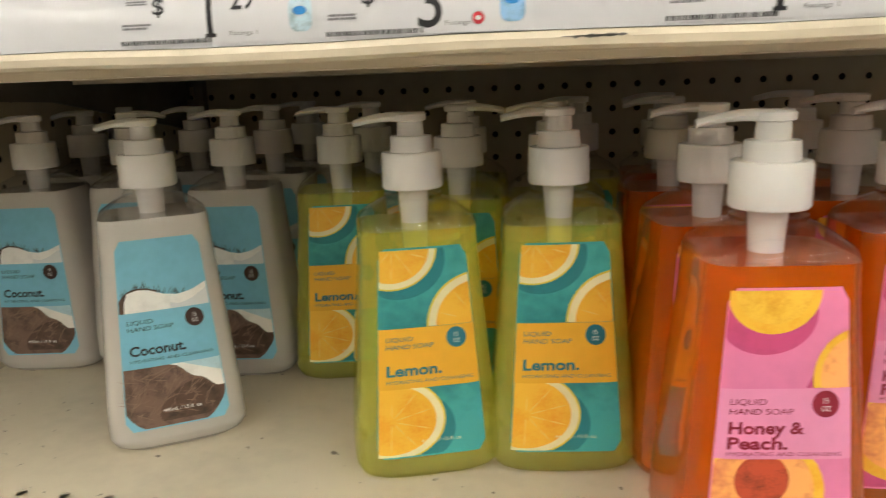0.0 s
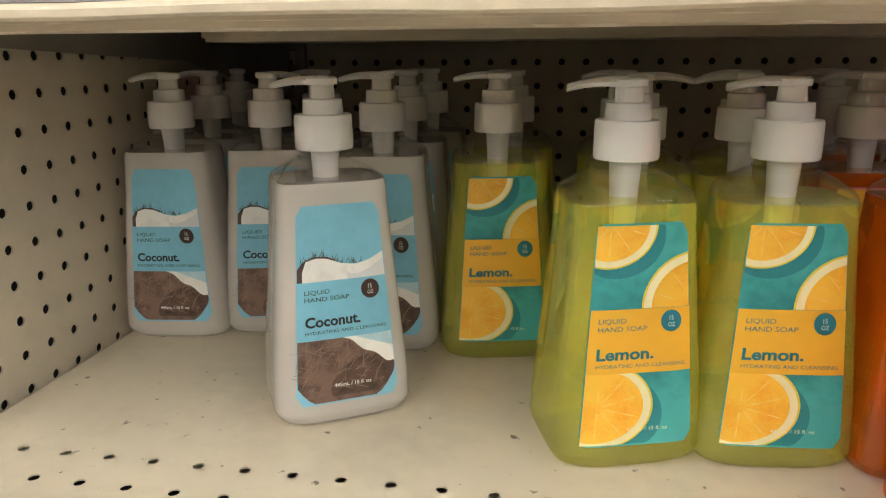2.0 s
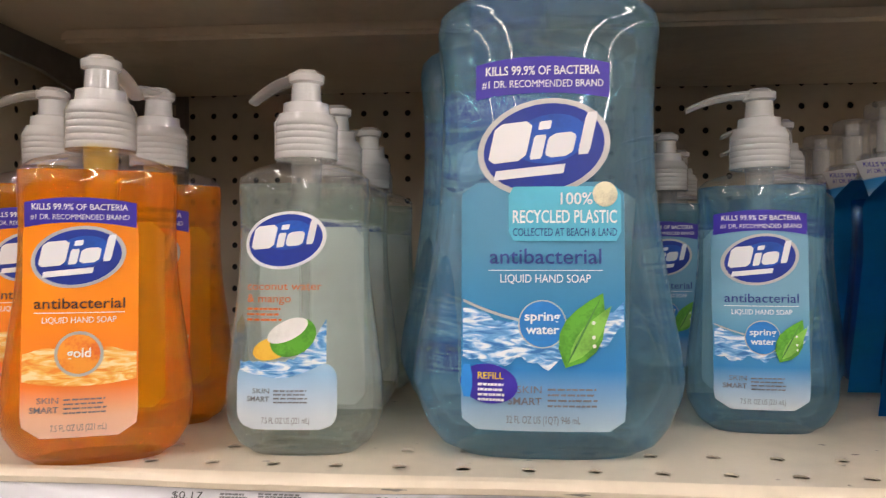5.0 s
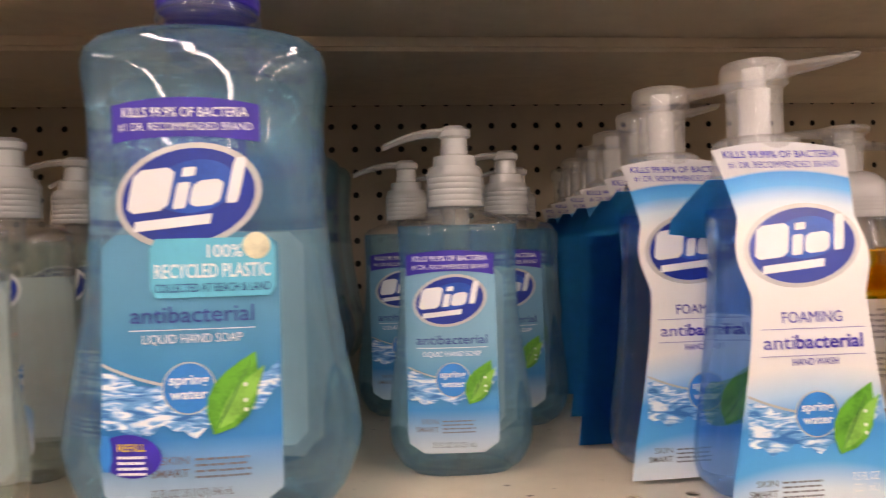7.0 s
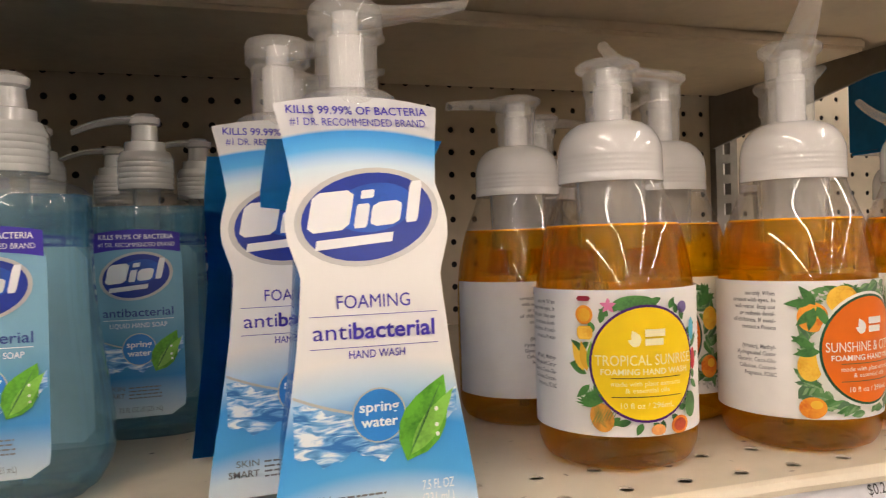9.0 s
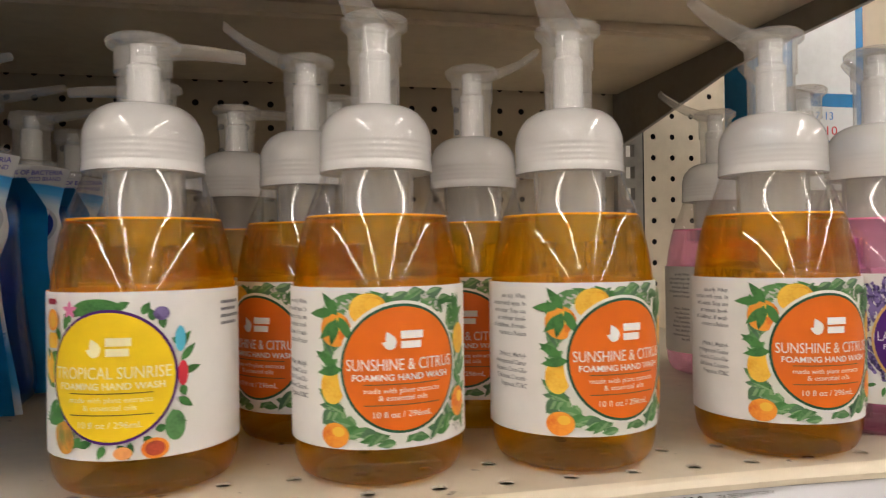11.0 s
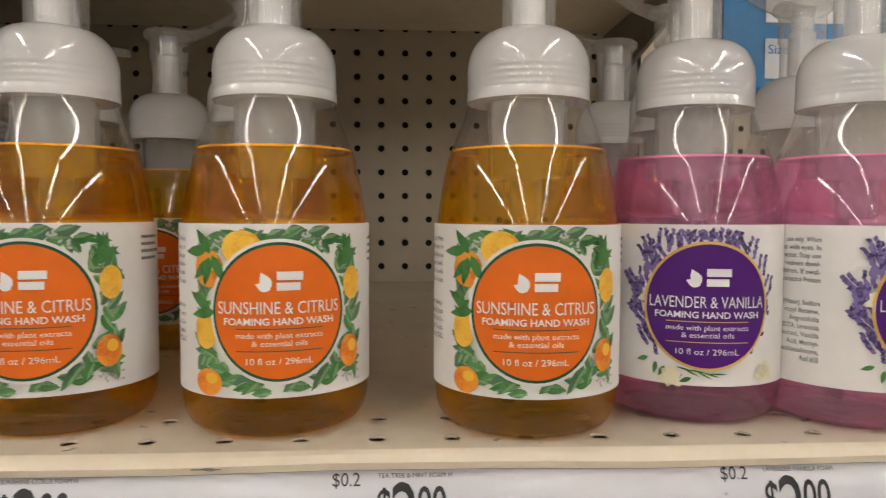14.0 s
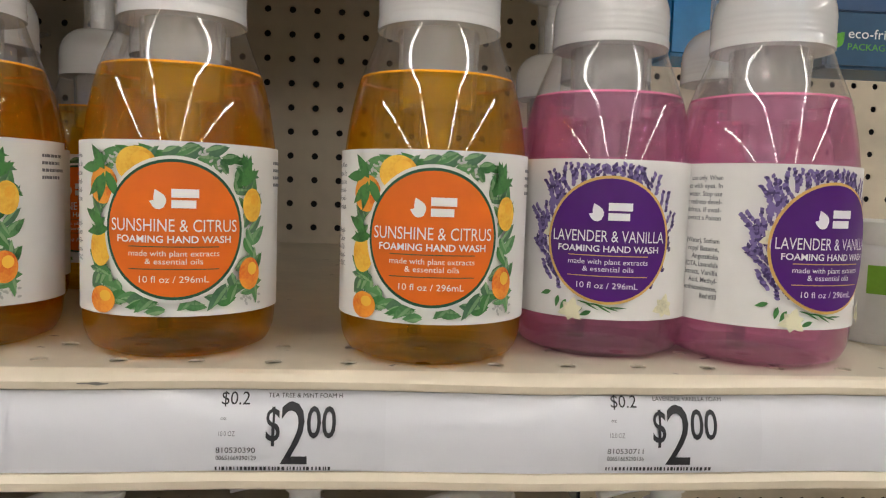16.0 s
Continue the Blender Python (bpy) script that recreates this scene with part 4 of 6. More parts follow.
# --- waisted bottles of the upper shelf ---
WA = smoothed([(0.0, 0.049, 0.027, 2.6), (0.004, 0.060, 0.035, 2.8), (0.0125, 0.0697, 0.041, 2.8), (0.0225, 0.0720, 0.042, 2.8), (0.043, 0.0678, 0.040, 2.9), (0.071, 0.0605, 0.038, 3.0), (0.093, 0.0582, 0.037, 3.2), (0.110, 0.0592, 0.037, 3.4), (0.1160, 0.0588, 0.0365, 3.2)], 4) + \
    [(0.1190, 0.052, 0.034, 2.8), (0.1210, 0.041, 0.030, 2.4), (0.1225, 0.0280, 0.0255, 2), (0.1270, 0.0235, 0.0235, 2)]
RE = smoothed([(0.0, 0.078, 0.044, 2.6), (0.004, 0.092, 0.053, 2.8), (0.012, 0.104, 0.060, 2.8), (0.026, 0.1150, 0.065, 2.6), (0.034, 0.1160, 0.065, 2.6), (0.060, 0.1065, 0.062, 2.8), (0.095, 0.0955, 0.060, 2.9), (0.125, 0.0905, 0.059, 3.0), (0.158, 0.0905, 0.059, 3.2), (0.177, 0.0940, 0.060, 3.4), (0.1840, 0.0920, 0.059, 3.2)], 4) + \
    [(0.1885, 0.084, 0.056, 2.8), (0.1912, 0.070, 0.051, 2.3), (0.1932, 0.051, 0.044, 2), (0.1950, 0.0405, 0.0405, 2), (0.1985, 0.0385, 0.0385, 2), (0.1988, 0.0420, 0.0420, 2), (0.2005, 0.0420, 0.0420, 2), (0.2008, 0.0380, 0.0380, 2), (0.206, 0.0380, 0.0380, 2)]


def emblem(lay, cu, cz, ru, rz, off, parent, scroll=True):
    """The maker's oval, as plain shapes: blue oval in a silver rim with pale slanted blocks and a bar."""
    rim = part("emblem", disc(lay, cu, cz, ru * 1.10, rz * 1.12, off, 36, 3, turn=0.20), M_SILVER if scroll else M_WPRINT, parent, "blue oval emblem with a pale rim")
    part("oval", disc(lay, cu, cz, ru, rz, off + 0.0002, 36, 3, turn=0.20), M_BLUELOGO, rim)
    part("oval_sheen", disc(lay, cu + 0.10 * ru, cz + 0.20 * rz, ru * 0.62, rz * 0.56, off + 0.0003, 30, 3, turn=0.20), M_BLUESHEEN, rim)

    def lean(u, z, o):
        return lay(u + 0.22 * (z - cz), z + 0.10 * (u - cu), o)
    for du, w, z0, z1 in ((-0.58, 0.62, -0.26, 0.66), (-0.10, 0.20, -0.26, 0.30), (-0.06, 0.20, 0.42, 0.62), (0.27, 0.46, -0.26, 0.30), (0.68, 0.19, -0.26, 0.72)):
        part("block", patch(lean, cu + (du - w / 2) * ru, cu + (du + w / 2) * ru, cz + z0 * rz, cz + z1 * rz, off + 0.0004, 6, 8, 0.16 * rz if w > 0.4 else 0.03 * rz), M_WPRINT, rim)
    if scroll:
        part("bar", patch(lean, cu - 0.72 * ru, cu + 0.42 * ru, cz - 0.66 * rz, cz - 0.44 * rz, off + 0.0004, 6, 1), M_WPRINT, rim)
    return rim


def spring_print(lay, parent, w, z_mid, cu, off, r, du, leaf_at):
    """Splash, round badge and leaf of the spring-water labels. w: half width; leaf_at: (across, height, length, width, turn)."""
    k = w / 0.0225
    part("splash_picture", patch(lay, cu - w, cu + w, 0, 0, off, 30, 8, top=lambda u: z_mid + k * (0.0062 * abs((u - cu) / w) ** 1.6 - 0.0010 + 0.0005 * math.sin((u - cu) / k * 1500) + 0.0006 * math.sin((u - cu) / k * 620)),
         bottom=lambda u: z_mid - k * (0.0110 - 0.0095 * max(0, (u - cu) / w) ** 1.5 + 0.0014 * math.sin((u - cu) / k * 420 + 1.0) + 0.0007 * math.sin((u - cu) / k * 1150))), M_SPLASH, parent)
    part("splash_crest", patch(lay, cu - w, cu + du - r, 0, 0, off + 0.0001, 16, 1, top=lambda u: z_mid + k * (0.0062 * abs((u - cu) / w) ** 1.6 + 0.0006), bottom=lambda u: z_mid + k * (0.0062 * abs((u - cu) / w) ** 1.6 - 0.0002)), M_SILVER, parent)
    dot = part("badge", disc(lay, cu + du, z_mid, r * 1.06, r * 1.06, off + 0.0003, 32, 2), M_SILVER, parent)
    part("badge_face", disc(lay, cu + du, z_mid, r, r, off + 0.0004, 32, 2), M_SKY, dot)
    bm = words(lay, "spring", cu + du, z_mid + 0.16 * r, 0.40 * r, off + 0.0006, align="CENTER", bold=0.02, width=1.55 * r)
    words(lay, "water", cu + du, z_mid - 0.42 * r, 0.40 * r, off + 0.0006, bm, align="CENTER", bold=0.02, width=1.45 * r)
    part("lettering", bm, M_WPRINT, dot)
    lu, lz, ln, lw, turn = leaf_at
    lf = part("leaf_picture", leaf(lay, cu + lu, lz, ln, lw, turn, off + 0.0007), M_LEAF, parent)
    part("leaf_sheen", leaf(lay, cu + lu + 0.10 * lw, lz + 0.06 * ln, ln * 0.84, lw * 0.46, turn - 0.17, off + 0.00075), M_LEAFLIGHT, lf)
    part("leaf_vein", leaf(lay, cu + lu, lz, ln * 0.95, lw * 0.05, turn, off + 0.0008), M_LEAFD, lf)
    for fu, fz in ((0.30, 0.42), (0.12, 0.62), (0.42, 0.30)):
        part("drop_picture", disc(lay, cu + lu + fu * lw + 0.45 * ln * fz, lz + ln * fz * 0.86, lw * 0.045, lw * 0.05, off + 0.0009, 10, 1), M_WPRINT, lf)


M_LABBLUE = ramp_mat("spring_label_film", [(0.0, (0.55, 0.62, 0.66)), (0.014, (0.50, 0.60, 0.66)), (0.032, (0.04, 0.25, 0.56)), (0.046, (0.09, 0.32, 0.54)), (0.06, (0.20, 0.42, 0.57)), (0.115, (0.22, 0.44, 0.58))], 0.25)
M_LABBIG = ramp_mat("spring_refill_film", [(0.0, (0.50, 0.58, 0.62)), (0.012, (0.42, 0.56, 0.64)), (0.038, (0.03, 0.22, 0.54)), (0.062, (0.04, 0.24, 0.48)), (0.085, (0.08, 0.28, 0.45)), (0.175, (0.12, 0.31, 0.46))], 0.25)
M_LABGOLD = ramp_mat("gold_label_film", [(0.0, (0.86, 0.60, 0.50)), (0.020, (0.86, 0.50, 0.32)), (0.032, (0.90, 0.22, 0.03)), (0.060, (0.95, 0.28, 0.008)), (0.115, (0.95, 0.27, 0.004))], 0.25)
M_LABCW = ramp_mat("coconut_water_film", [(0.0, (0.66, 0.72, 0.74)), (0.018, (0.62, 0.70, 0.76)), (0.035, (0.30, 0.50, 0.72)), (0.055, (0.55, 0.68, 0.70)), (0.115, (0.58, 0.70, 0.66))], 0.25)


def small_print(lay, parent, cu, z, s, off):
    bm = words(lay, "SKIN", cu - 0.0165 * s, z + 0.0010 * s, 0.0026 * s, off, width=0.0085 * s)
    words(lay, "SMART", cu - 0.0195 * s, z - 0.0030 * s, 0.0026 * s, off, bm, bold=0.012, width=0.0115 * s)
    part("lettering", bm, M_GREYINK, parent)
    part("small_print", bars(lay, cu - 0.0060 * s, z + 0.0020 * s, 0.022 * s, 4, 0.0019 * s, 0.0007 * s, off), M_GREYINK, parent)


def rear(secs):
    """Places on the inside of the bottle's back."""
    lay = front(secs)

    def lay2(u, z, off):
        x, y, zz = lay(u, z, -0.0012)
        return (x, -y, zz)
    return lay2


def waisted_bottle(kind):
    d = {"gold": ("clear bottle of orange antibacterial hand soap, white pump", L_GOLD, M_LABGOLD),
         "coconut_water": ("clear bottle of pale green coconut water soap, white pump", L_CW, M_LABCW),
         "spring": ("clear bottle of blue spring water hand soap, white pump", L_BLUE, M_LABBLUE)}[kind]
    b = thing("soap_bottle", d[0], "soap bottle", f"{kind.replace('_', ' ')} soap bottles")
    secs = [(z, w * {"coconut_water": 0.93, "spring": 0.95, "gold": 1.0}[kind], dd, e) for z, w, dd, e in WA]
    bottle_body(b, secs, {"gold": 0.1150, "coconut_water": 0.1130, "spring": 0.1155}[kind], d[1])
    part("back_label", patch(rear(secs), -0.0235, 0.0235, 0.0145, 0.0960, 0.0, 10, 16, 0.005), M_BACKLABEL, b, "pale label on the back, seen through the soap")
    part("dip_tube", lofted([(0.008, 0.0045, 0.0045, 2), (0.102, 0.0045, 0.0045, 2), (0.104, 0.012, 0.012, 2), (0.127, 0.014, 0.014, 2)], n=12), M_YELLOWTUBE if kind == "gold" else M_TUBE, b)
    pump_top(b, 0.1245, 0.0275, 0.0190, "ribbed", M_PUMP, stem_h=0.0175, spout=0.036, tip_drop=0.006)
    lay = front(secs)
    cu = -0.0045
    x0, x1 = cu - 0.0208, cu + 0.0208
    lab = part("label", patch(lay, x0, x1, 0.0125, 0.0985 if kind != "coconut_water" else 0.0400, 0.0003, 12, 20, 0.007), d[2], b, "printed film label")
    if kind != "coconut_water":
        band = part("label_band", patch(lay, cu - 0.0200, cu + 0.0200, 0.0940, 0.1040, 0.0007, 12, 4, top=lambda u: 0.1040 - 5 * (u - cu) ** 2, bottom=lambda u: 0.0945 - 5 * (u - cu) ** 2), M_VIOLET, lab)
        bm = words(lay, "KILLS 99.9% OF BACTERIA", cu, 0.0992, 0.0024, 0.0011, align="CENTER", width=0.034, bold=0.012)
        words(lay, "#1 DR. RECOMMENDED BRAND", cu, 0.0955, 0.0021, 0.0011, bm, align="CENTER", width=0.035)
        part("lettering", bm, M_WPRINT, band)
    emblem(lay, cu - 0.0005, 0.0812 if kind != "coconut_water" else 0.0895, 0.0155, 0.0104, 0.0008, lab, kind != "coconut_water")
    if kind == "coconut_water":
        bm = words(lay, "coconut water", cu - 0.0165, 0.0692, 0.0034, 0.0008, width=0.0310)
        words(lay, "& mango", cu - 0.0165, 0.0642, 0.0034, 0.0008, bm, width=0.0185)
        part("lettering", bm, M_ORANGE, lab)
        part("small_print", bars(lay, cu - 0.0165, 0.0610, 0.019, 3, 0.0022, 0.0009, 0.0008), M_ORANGE, lab)
        part("splash_picture", patch(lay, cu - 0.0195, cu + 0.0165, 0, 0, 0.0006, 24, 6, top=lambda u: 0.0400 + 26 * max(0, u - cu + 0.004) ** 2 * (1 + 40 * max(0, u - cu)) + 0.0007 * math.sin(u * 1500), bottom=lambda u: 0.0335 + 8 * (u - cu) ** 2 + max(0, u - cu) * 0.25), M_SPLASH, lab)
        part("mango_picture", disc(lay, cu - 0.0055, 0.0455, 0.0085, 0.0045, 0.0009, 24, 2, turn=0.3), M_FRUITY, lab)
        part("husk_picture", disc(lay, cu + 0.0030, 0.0500, 0.0100, 0.0072, 0.0011, 28, 2, turn=0.5), M_LEAF, lab)
        part("coconut_picture", disc(lay, cu + 0.0008, 0.0528, 0.0090, 0.0040, 0.0013, 28, 2, turn=0.45), M_COCOW, lab)
        small_print(lay, lab, cu, 0.0265, 0.82, 0.0008)
    else:
        part("lettering", words(lay, "antibacterial", cu, 0.0615, 0.0042, 0.0008, align="CENTER", width=0.0320, bold=0.006), M_BROWNDOT if kind == "gold" else M_NAVY, lab)
        bm = words(lay, "LIQUID HAND SOAP", cu, 0.0560, 0.0024, 0.0008, align="CENTER", width=0.0260)
        patch(lay, cu - 0.016, cu + 0.016, 0.0597, 0.0600, 0.0008, 4, 1, bm=bm)
        part("lettering", bm, M_WPRINT, lab)
        if kind == "spring":
            spring_print(lay, lab, 0.0202, 0.0455, cu, 0.0008, 0.0074, 0.0, (0.0070, 0.0345, 0.0220, 0.0115, 1.08))
        else:
            part("splash_picture", patch(lay, x0 + 0.0006, x1 - 0.0006, 0, 0, 0.0006, 24, 6, top=lambda u: 0.0455 + 0.0012 * math.sin(u * 300), bottom=lambda u: 0.0320 + 5 * (u - cu) ** 2), M_SPLASHO, lab)
            rim = part("badge", disc(lay, cu, 0.0442, 0.0086, 0.0086, 0.0009, 28, 2), M_SILVER, lab)
            part("badge_face", disc(lay, cu, 0.0442, 0.0075, 0.0075, 0.0011, 28, 2), M_FRUIT, rim)
            part("lettering", words(lay, "gold", cu, 0.0430, 0.0036, 0.0013, align="CENTER", bold=0.02), M_WPRINT, rim)
        small_print(lay, lab, cu, 0.0250, 0.88, 0.0008)
    part("lettering", words(lay, "7.5 FL OZ US (221 mL)", cu, 0.0152, 0.0026, 0.0008, align="CENTER", width=0.0195), M_GREYINK, lab)
    return b


def refill_bottle():
    b = thing("refill_bottle", "large blue spring water soap refill bottle, violet cap", "soap bottle", "refill bottles")
    bottle_body(b, RE, 0.1905, L_BLUE, n=48)
    part("back_label", patch(rear(RE), -0.034, 0.034, 0.018, 0.114, 0.0, 12, 16, 0.006), M_BACKLABEL, b, "pale label on the back, seen through the soap")
    secs = [(0.2030, 0.0395, 0.0395, 2), (0.2035, 0.0405, 0.0405, 2), (0.2265, 0.0395, 0.0395, 2), (0.2285, 0.0370, 0.0370, 2)]
    cap = part("cap", lofted(secs, n=36), M_VIOLET, b, "violet screw cap")
    for k in range(36):
        a = 2 * math.pi * k / 36
        if k % 3 == 0:
            part("rib", lofted([(0.2040, 0.0012, 0.0012, 2), (0.2255, 0.0012, 0.0012, 2)], n=6, cx=0.0200 * math.cos(a), cy=0.0200 * math.sin(a)), M_VIOLET, cap)
    lay = front(RE)
    cu = -0.0035
    lab = part("label", patch(lay, cu - 0.0325, cu + 0.0325, 0.0135, 0.1125, 0.0003, 14, 24, 0.006), M_LABBIG, b, "printed film label")
    band = part("label_band", patch(lay, cu - 0.0265, cu + 0.0265, 0.146, 0.1625, 0.0007, 12, 4, top=lambda u: 0.1625 - 4 * (u - cu) ** 2, bottom=lambda u: 0.1480 - 3 * (u - cu) ** 2), M_VIOLET, lab)
    bm = words(lay, "KILLS 99.9% OF BACTERIA", cu, 0.1552, 0.0036, 0.0011, align="CENTER", width=0.045, bold=0.012)
    words(lay, "#1 DR. RECOMMENDED BRAND", cu, 0.1502, 0.0030, 0.0011, bm, align="CENTER", width=0.048)
    part("lettering", bm, M_WPRINT, band)
    emblem(lay, cu + 0.0005, 0.1262, 0.0242, 0.0172, 0.0008, lab)
    sq = part("badge", patch(lay, cu - 0.0135, cu + 0.0310, 0.0890, 0.1106, 0.0012, 10, 6, 0.002), M_AQUABADGE, lab)
    bm = words(lay, "100%", cu + 0.0070, 0.1035, 0.0048, 0.0015, width=0.0125, bold=0.01)
    words(lay, "RECYCLED PLASTIC", cu - 0.0118, 0.0962, 0.0052, 0.0015, bm, width=0.0410, bold=0.012)
    part("lettering", bm, M_WPRINT, sq)
    part("lettering", words(lay, "COLLECTED AT BEACH & LAND", cu - 0.0118, 0.0910, 0.0032, 0.0015, width=0.0410, bold=0.006), M_NAVY, sq)
    part("round_badge", disc(lay, cu + 0.0245, 0.1075, 0.0050, 0.0050, 0.0017, 22, 2), M_PETAL, sq)
    part("lettering", words(lay, "antibacterial", cu + 0.001, 0.0800, 0.0062, 0.0008, align="CENTER", width=0.0440, bold=0.006), M_NAVY, lab)
    bm = words(lay, "LIQUID HAND SOAP", cu + 0.0010, 0.0725, 0.0034, 0.0008, align="CENTER", width=0.0355)
    patch(lay, cu - 0.0215, cu + 0.0235, 0.0772, 0.0775, 0.0008, 6, 1, bm=bm)
    part("lettering", bm, M_WPRINT, lab)
    spring_print(lay, lab, 0.0318, 0.0562, cu, 0.0010, 0.0090, -0.0003, (0.0085, 0.0392, 0.0330, 0.0165, 1.10))
    r = part("refill_badge", disc(lay, cu - 0.0215, 0.0325, 0.0115, 0.0078, 0.0014, 30, 2, turn=-0.12, clip=(cu - 0.0328, cu, 0, 1)), M_VIOLET, lab)
    part("lettering", words(lay, "REFILL", cu - 0.0258, 0.0345, 0.0027, 0.0017, width=0.0102, bold=0.012), M_YELLOW, r)
    part("small_print", bars(lay, cu - 0.0258, 0.0318, 0.0135, 4, 0.0020, 0.0010, 0.0017), M_WPRINT, r)
    part("bottle_picture", patch(lay, cu - 0.0325, cu - 0.0280, 0.0270, 0.0400, 0.0017, 3, 3, 0.001), M_SKY, r)
    small_print(lay, lab, cu + 0.0085, 0.0280, 1.15, 0.0012)
    part("lettering", words(lay, "32 FL OZ US (1QT) 946 mL", cu, 0.0168, 0.0032, 0.0008, align="CENTER", width=0.0290), M_GREYINK, lab)
    return b


GOLD_AT = [(-0.7620, 0.0060, Z_UP, 22, 95), (-0.8190, 0.060, Z_UP, 22, 180), (-0.7670, 0.066, Z_UP, 20, 262), (-0.9670, 0.060, Z_UP, 0, 180)]
CW_AT = [(-0.6795, 0.0250, Z_UP, 5, 150), (-0.684, 0.1000, Z_UP, 3, 180), (-0.680, 0.170, Z_UP, 0, 180), (-0.690, 0.240, Z_UP, 0, 180)]
SPRING_AT = [(-0.4710, 0.0790, Z_UP, -3, 175), (-0.4300, 0.1650, Z_UP, 2, 178), (-0.4880, 0.2050, Z_UP, 0, 180), (-0.4060, 0.2500, Z_UP, 3, 182), (-0.4600, 0.2900, Z_UP, 0, 180)]
REFILL_AT = [(-0.5755, 0.0370, Z_UP, 1, 0), (-0.5920, 0.1100, Z_UP, 0, 0), (-0.5950, 0.1800, Z_UP, 3, 0), (-0.5945, 0.2500, Z_UP, 0, 0), (-0.5920, 0.3200, Z_UP, 0, 0), (-0.5850, 0.3900, Z_UP, 2, 0), (-0.5770, 0.4600, Z_UP, 0, 0)]
place(waisted_bottle("gold"), GOLD_AT, 1.02)
place(waisted_bottle("coconut_water"), CW_AT)
place(waisted_bottle("spring"), SPRING_AT)
place(refill_bottle(), REFILL_AT)


# --- foaming bottles with a printed card ---
def foam_card_bottle():
    b = thing("foam_bottle", "blue foaming hand wash bottle behind a printed card", "soap bottle", "carded foam bottles")
    secs = smoothed([(0.0, 0.050, 0.036, 2.6), (0.005, 0.062, 0.046, 2.8), (0.015, 0.0660, 0.048, 2.8), (0.05, 0.056, 0.043, 2.8), (0.085, 0.050, 0.038, 2.6), (0.115, 0.046, 0.037, 2.4), (0.128, 0.040, 0.036, 2.1), (0.134, 0.036, 0.036, 2)], 4)
    bottle_body(b, [(z, w * (0.86 if z < 0.1 else 0.86 + 0.14 * (z - 0.1) / 0.034), dd * (0.72 if z < 0.1 else 0.72 + 0.28 * (z - 0.1) / 0.034), e) for z, w, dd, e in secs], 0.118, L_FOAM)
    part("collar", lofted([(0.132, 0.0350, 0.0350, 2), (0.146, 0.0345, 0.0345, 2), (0.1475, 0.030, 0.030, 2)], n=28), M_FROST, b)
    head = new("pump_head")
    head.parent = b
    part("stem", lofted([(0.1465, 0.0225, 0.0225, 2), (0.168, 0.0225, 0.0225, 2), (0.170, 0.0270, 0.0270, 2), (0.1760, 0.0275, 0.0275, 2), (0.1790, 0.0255, 0.0255, 2), (0.180, 0.020, 0.020, 2)], n=28), M_FROST, head)
    part("core", lofted([(0.1450, 0.0130, 0.0130, 2), (0.1680, 0.0130, 0.0130, 2), (0.1690, 0.0095, 0.0095, 2), (0.1770, 0.0095, 0.0095, 2)], n=18), M_CORE, head)
    bm = bmesh.new()
    rings = []
    for k in range(9):
        t = k / 8
        x, w, h, zc = 0.006 + 0.040 * t, 0.021 - 0.013 * t, 0.0072 - 0.0036 * t, 0.1760 + 0.0075 * t ** 1.3
        rings.append([bm.verts.new((x, w / 2 * math.cos(a), zc + h / 2 * math.sin(a))) for a in [2 * math.pi * i / 10 for i in range(10)]])
    for a, c in zip(rings, rings[1:]):
        for i in range(10):
            bm.faces.new((a[i], a[(i + 1) % 10], c[(i + 1) % 10], c[i]))
    bm.faces.new(rings[0][::-1])
    bm.faces.new(rings[-1])
    bmesh.ops.recalc_face_normals(bm, faces=bm.faces)
    part("spout", bm, M_FROST, head)
    # the card: a cut-out front, two blue flaps folded back
    hw = [(0.002, 0.0385), (0.015, 0.0365), (0.03, 0.0335), (0.045, 0.0305), (0.06, 0.0280), (0.075, 0.0262), (0.084, 0.0255), (0.090, 0.0278), (0.096, 0.0298), (0.102, 0.0300), (0.108, 0.0285), (0.113, 0.0268), (0.120, 0.0278), (0.130, 0.0295), (0.1405, 0.0318)]
    hw = [(z, w * 0.88) for z, w in hw]
    yf = lambda z: -0.0290 + 0.0190 * max(0, (z - 0.06) / 0.08) ** 2

    def lay(u, z, off):
        return (u, yf(z) - off, z)
    bm = bmesh.new()
    zs = [0.002 + 0.1385 * i / 46 for i in range(47)]
    hwz = [float(np.interp(z, [a for a, _ in hw], [c for _, c in hw])) for z in zs]
    for off, flip in ((0.0004, False), (-0.0002, True)):
        grid = [[bm.verts.new(lay(w * (2 * i / 12 - 1), z + (0.0035 * (1 - (2 * i / 12 - 1) ** 2) if z > 0.13 else 0) * (z - 0.13) / 0.0105, off)) for i in range(13)] for z, w in zip(zs, hwz)]
        for r0, r1 in zip(grid, grid[1:]):
            for i in range(12):
                q = (r0[i], r0[i + 1], r1[i + 1], r1[i])
                bm.faces.new(q[::-1] if flip else q)
    card = part("card", bm, M_CARD, b, "white and blue printed card")
    bm = bmesh.new()
    rows = []
    for i in range(27):
        z = 0.003 + 0.126 * i / 26
        w = float(np.interp(z, [0.0, 0.05, 0.083, 0.115, 0.129], [0.0395, 0.0330, 0.0300, 0.0310, 0.0300]))
        y = 0.0200 + 0.001 * math.sin(z * 40) - 0.036 * max(0, (z - 0.112) / 0.017) ** 1.2
        rows.append([bm.verts.new((w * t, y, z)) for t in (-1, -0.5, 0, 0.5, 1)])
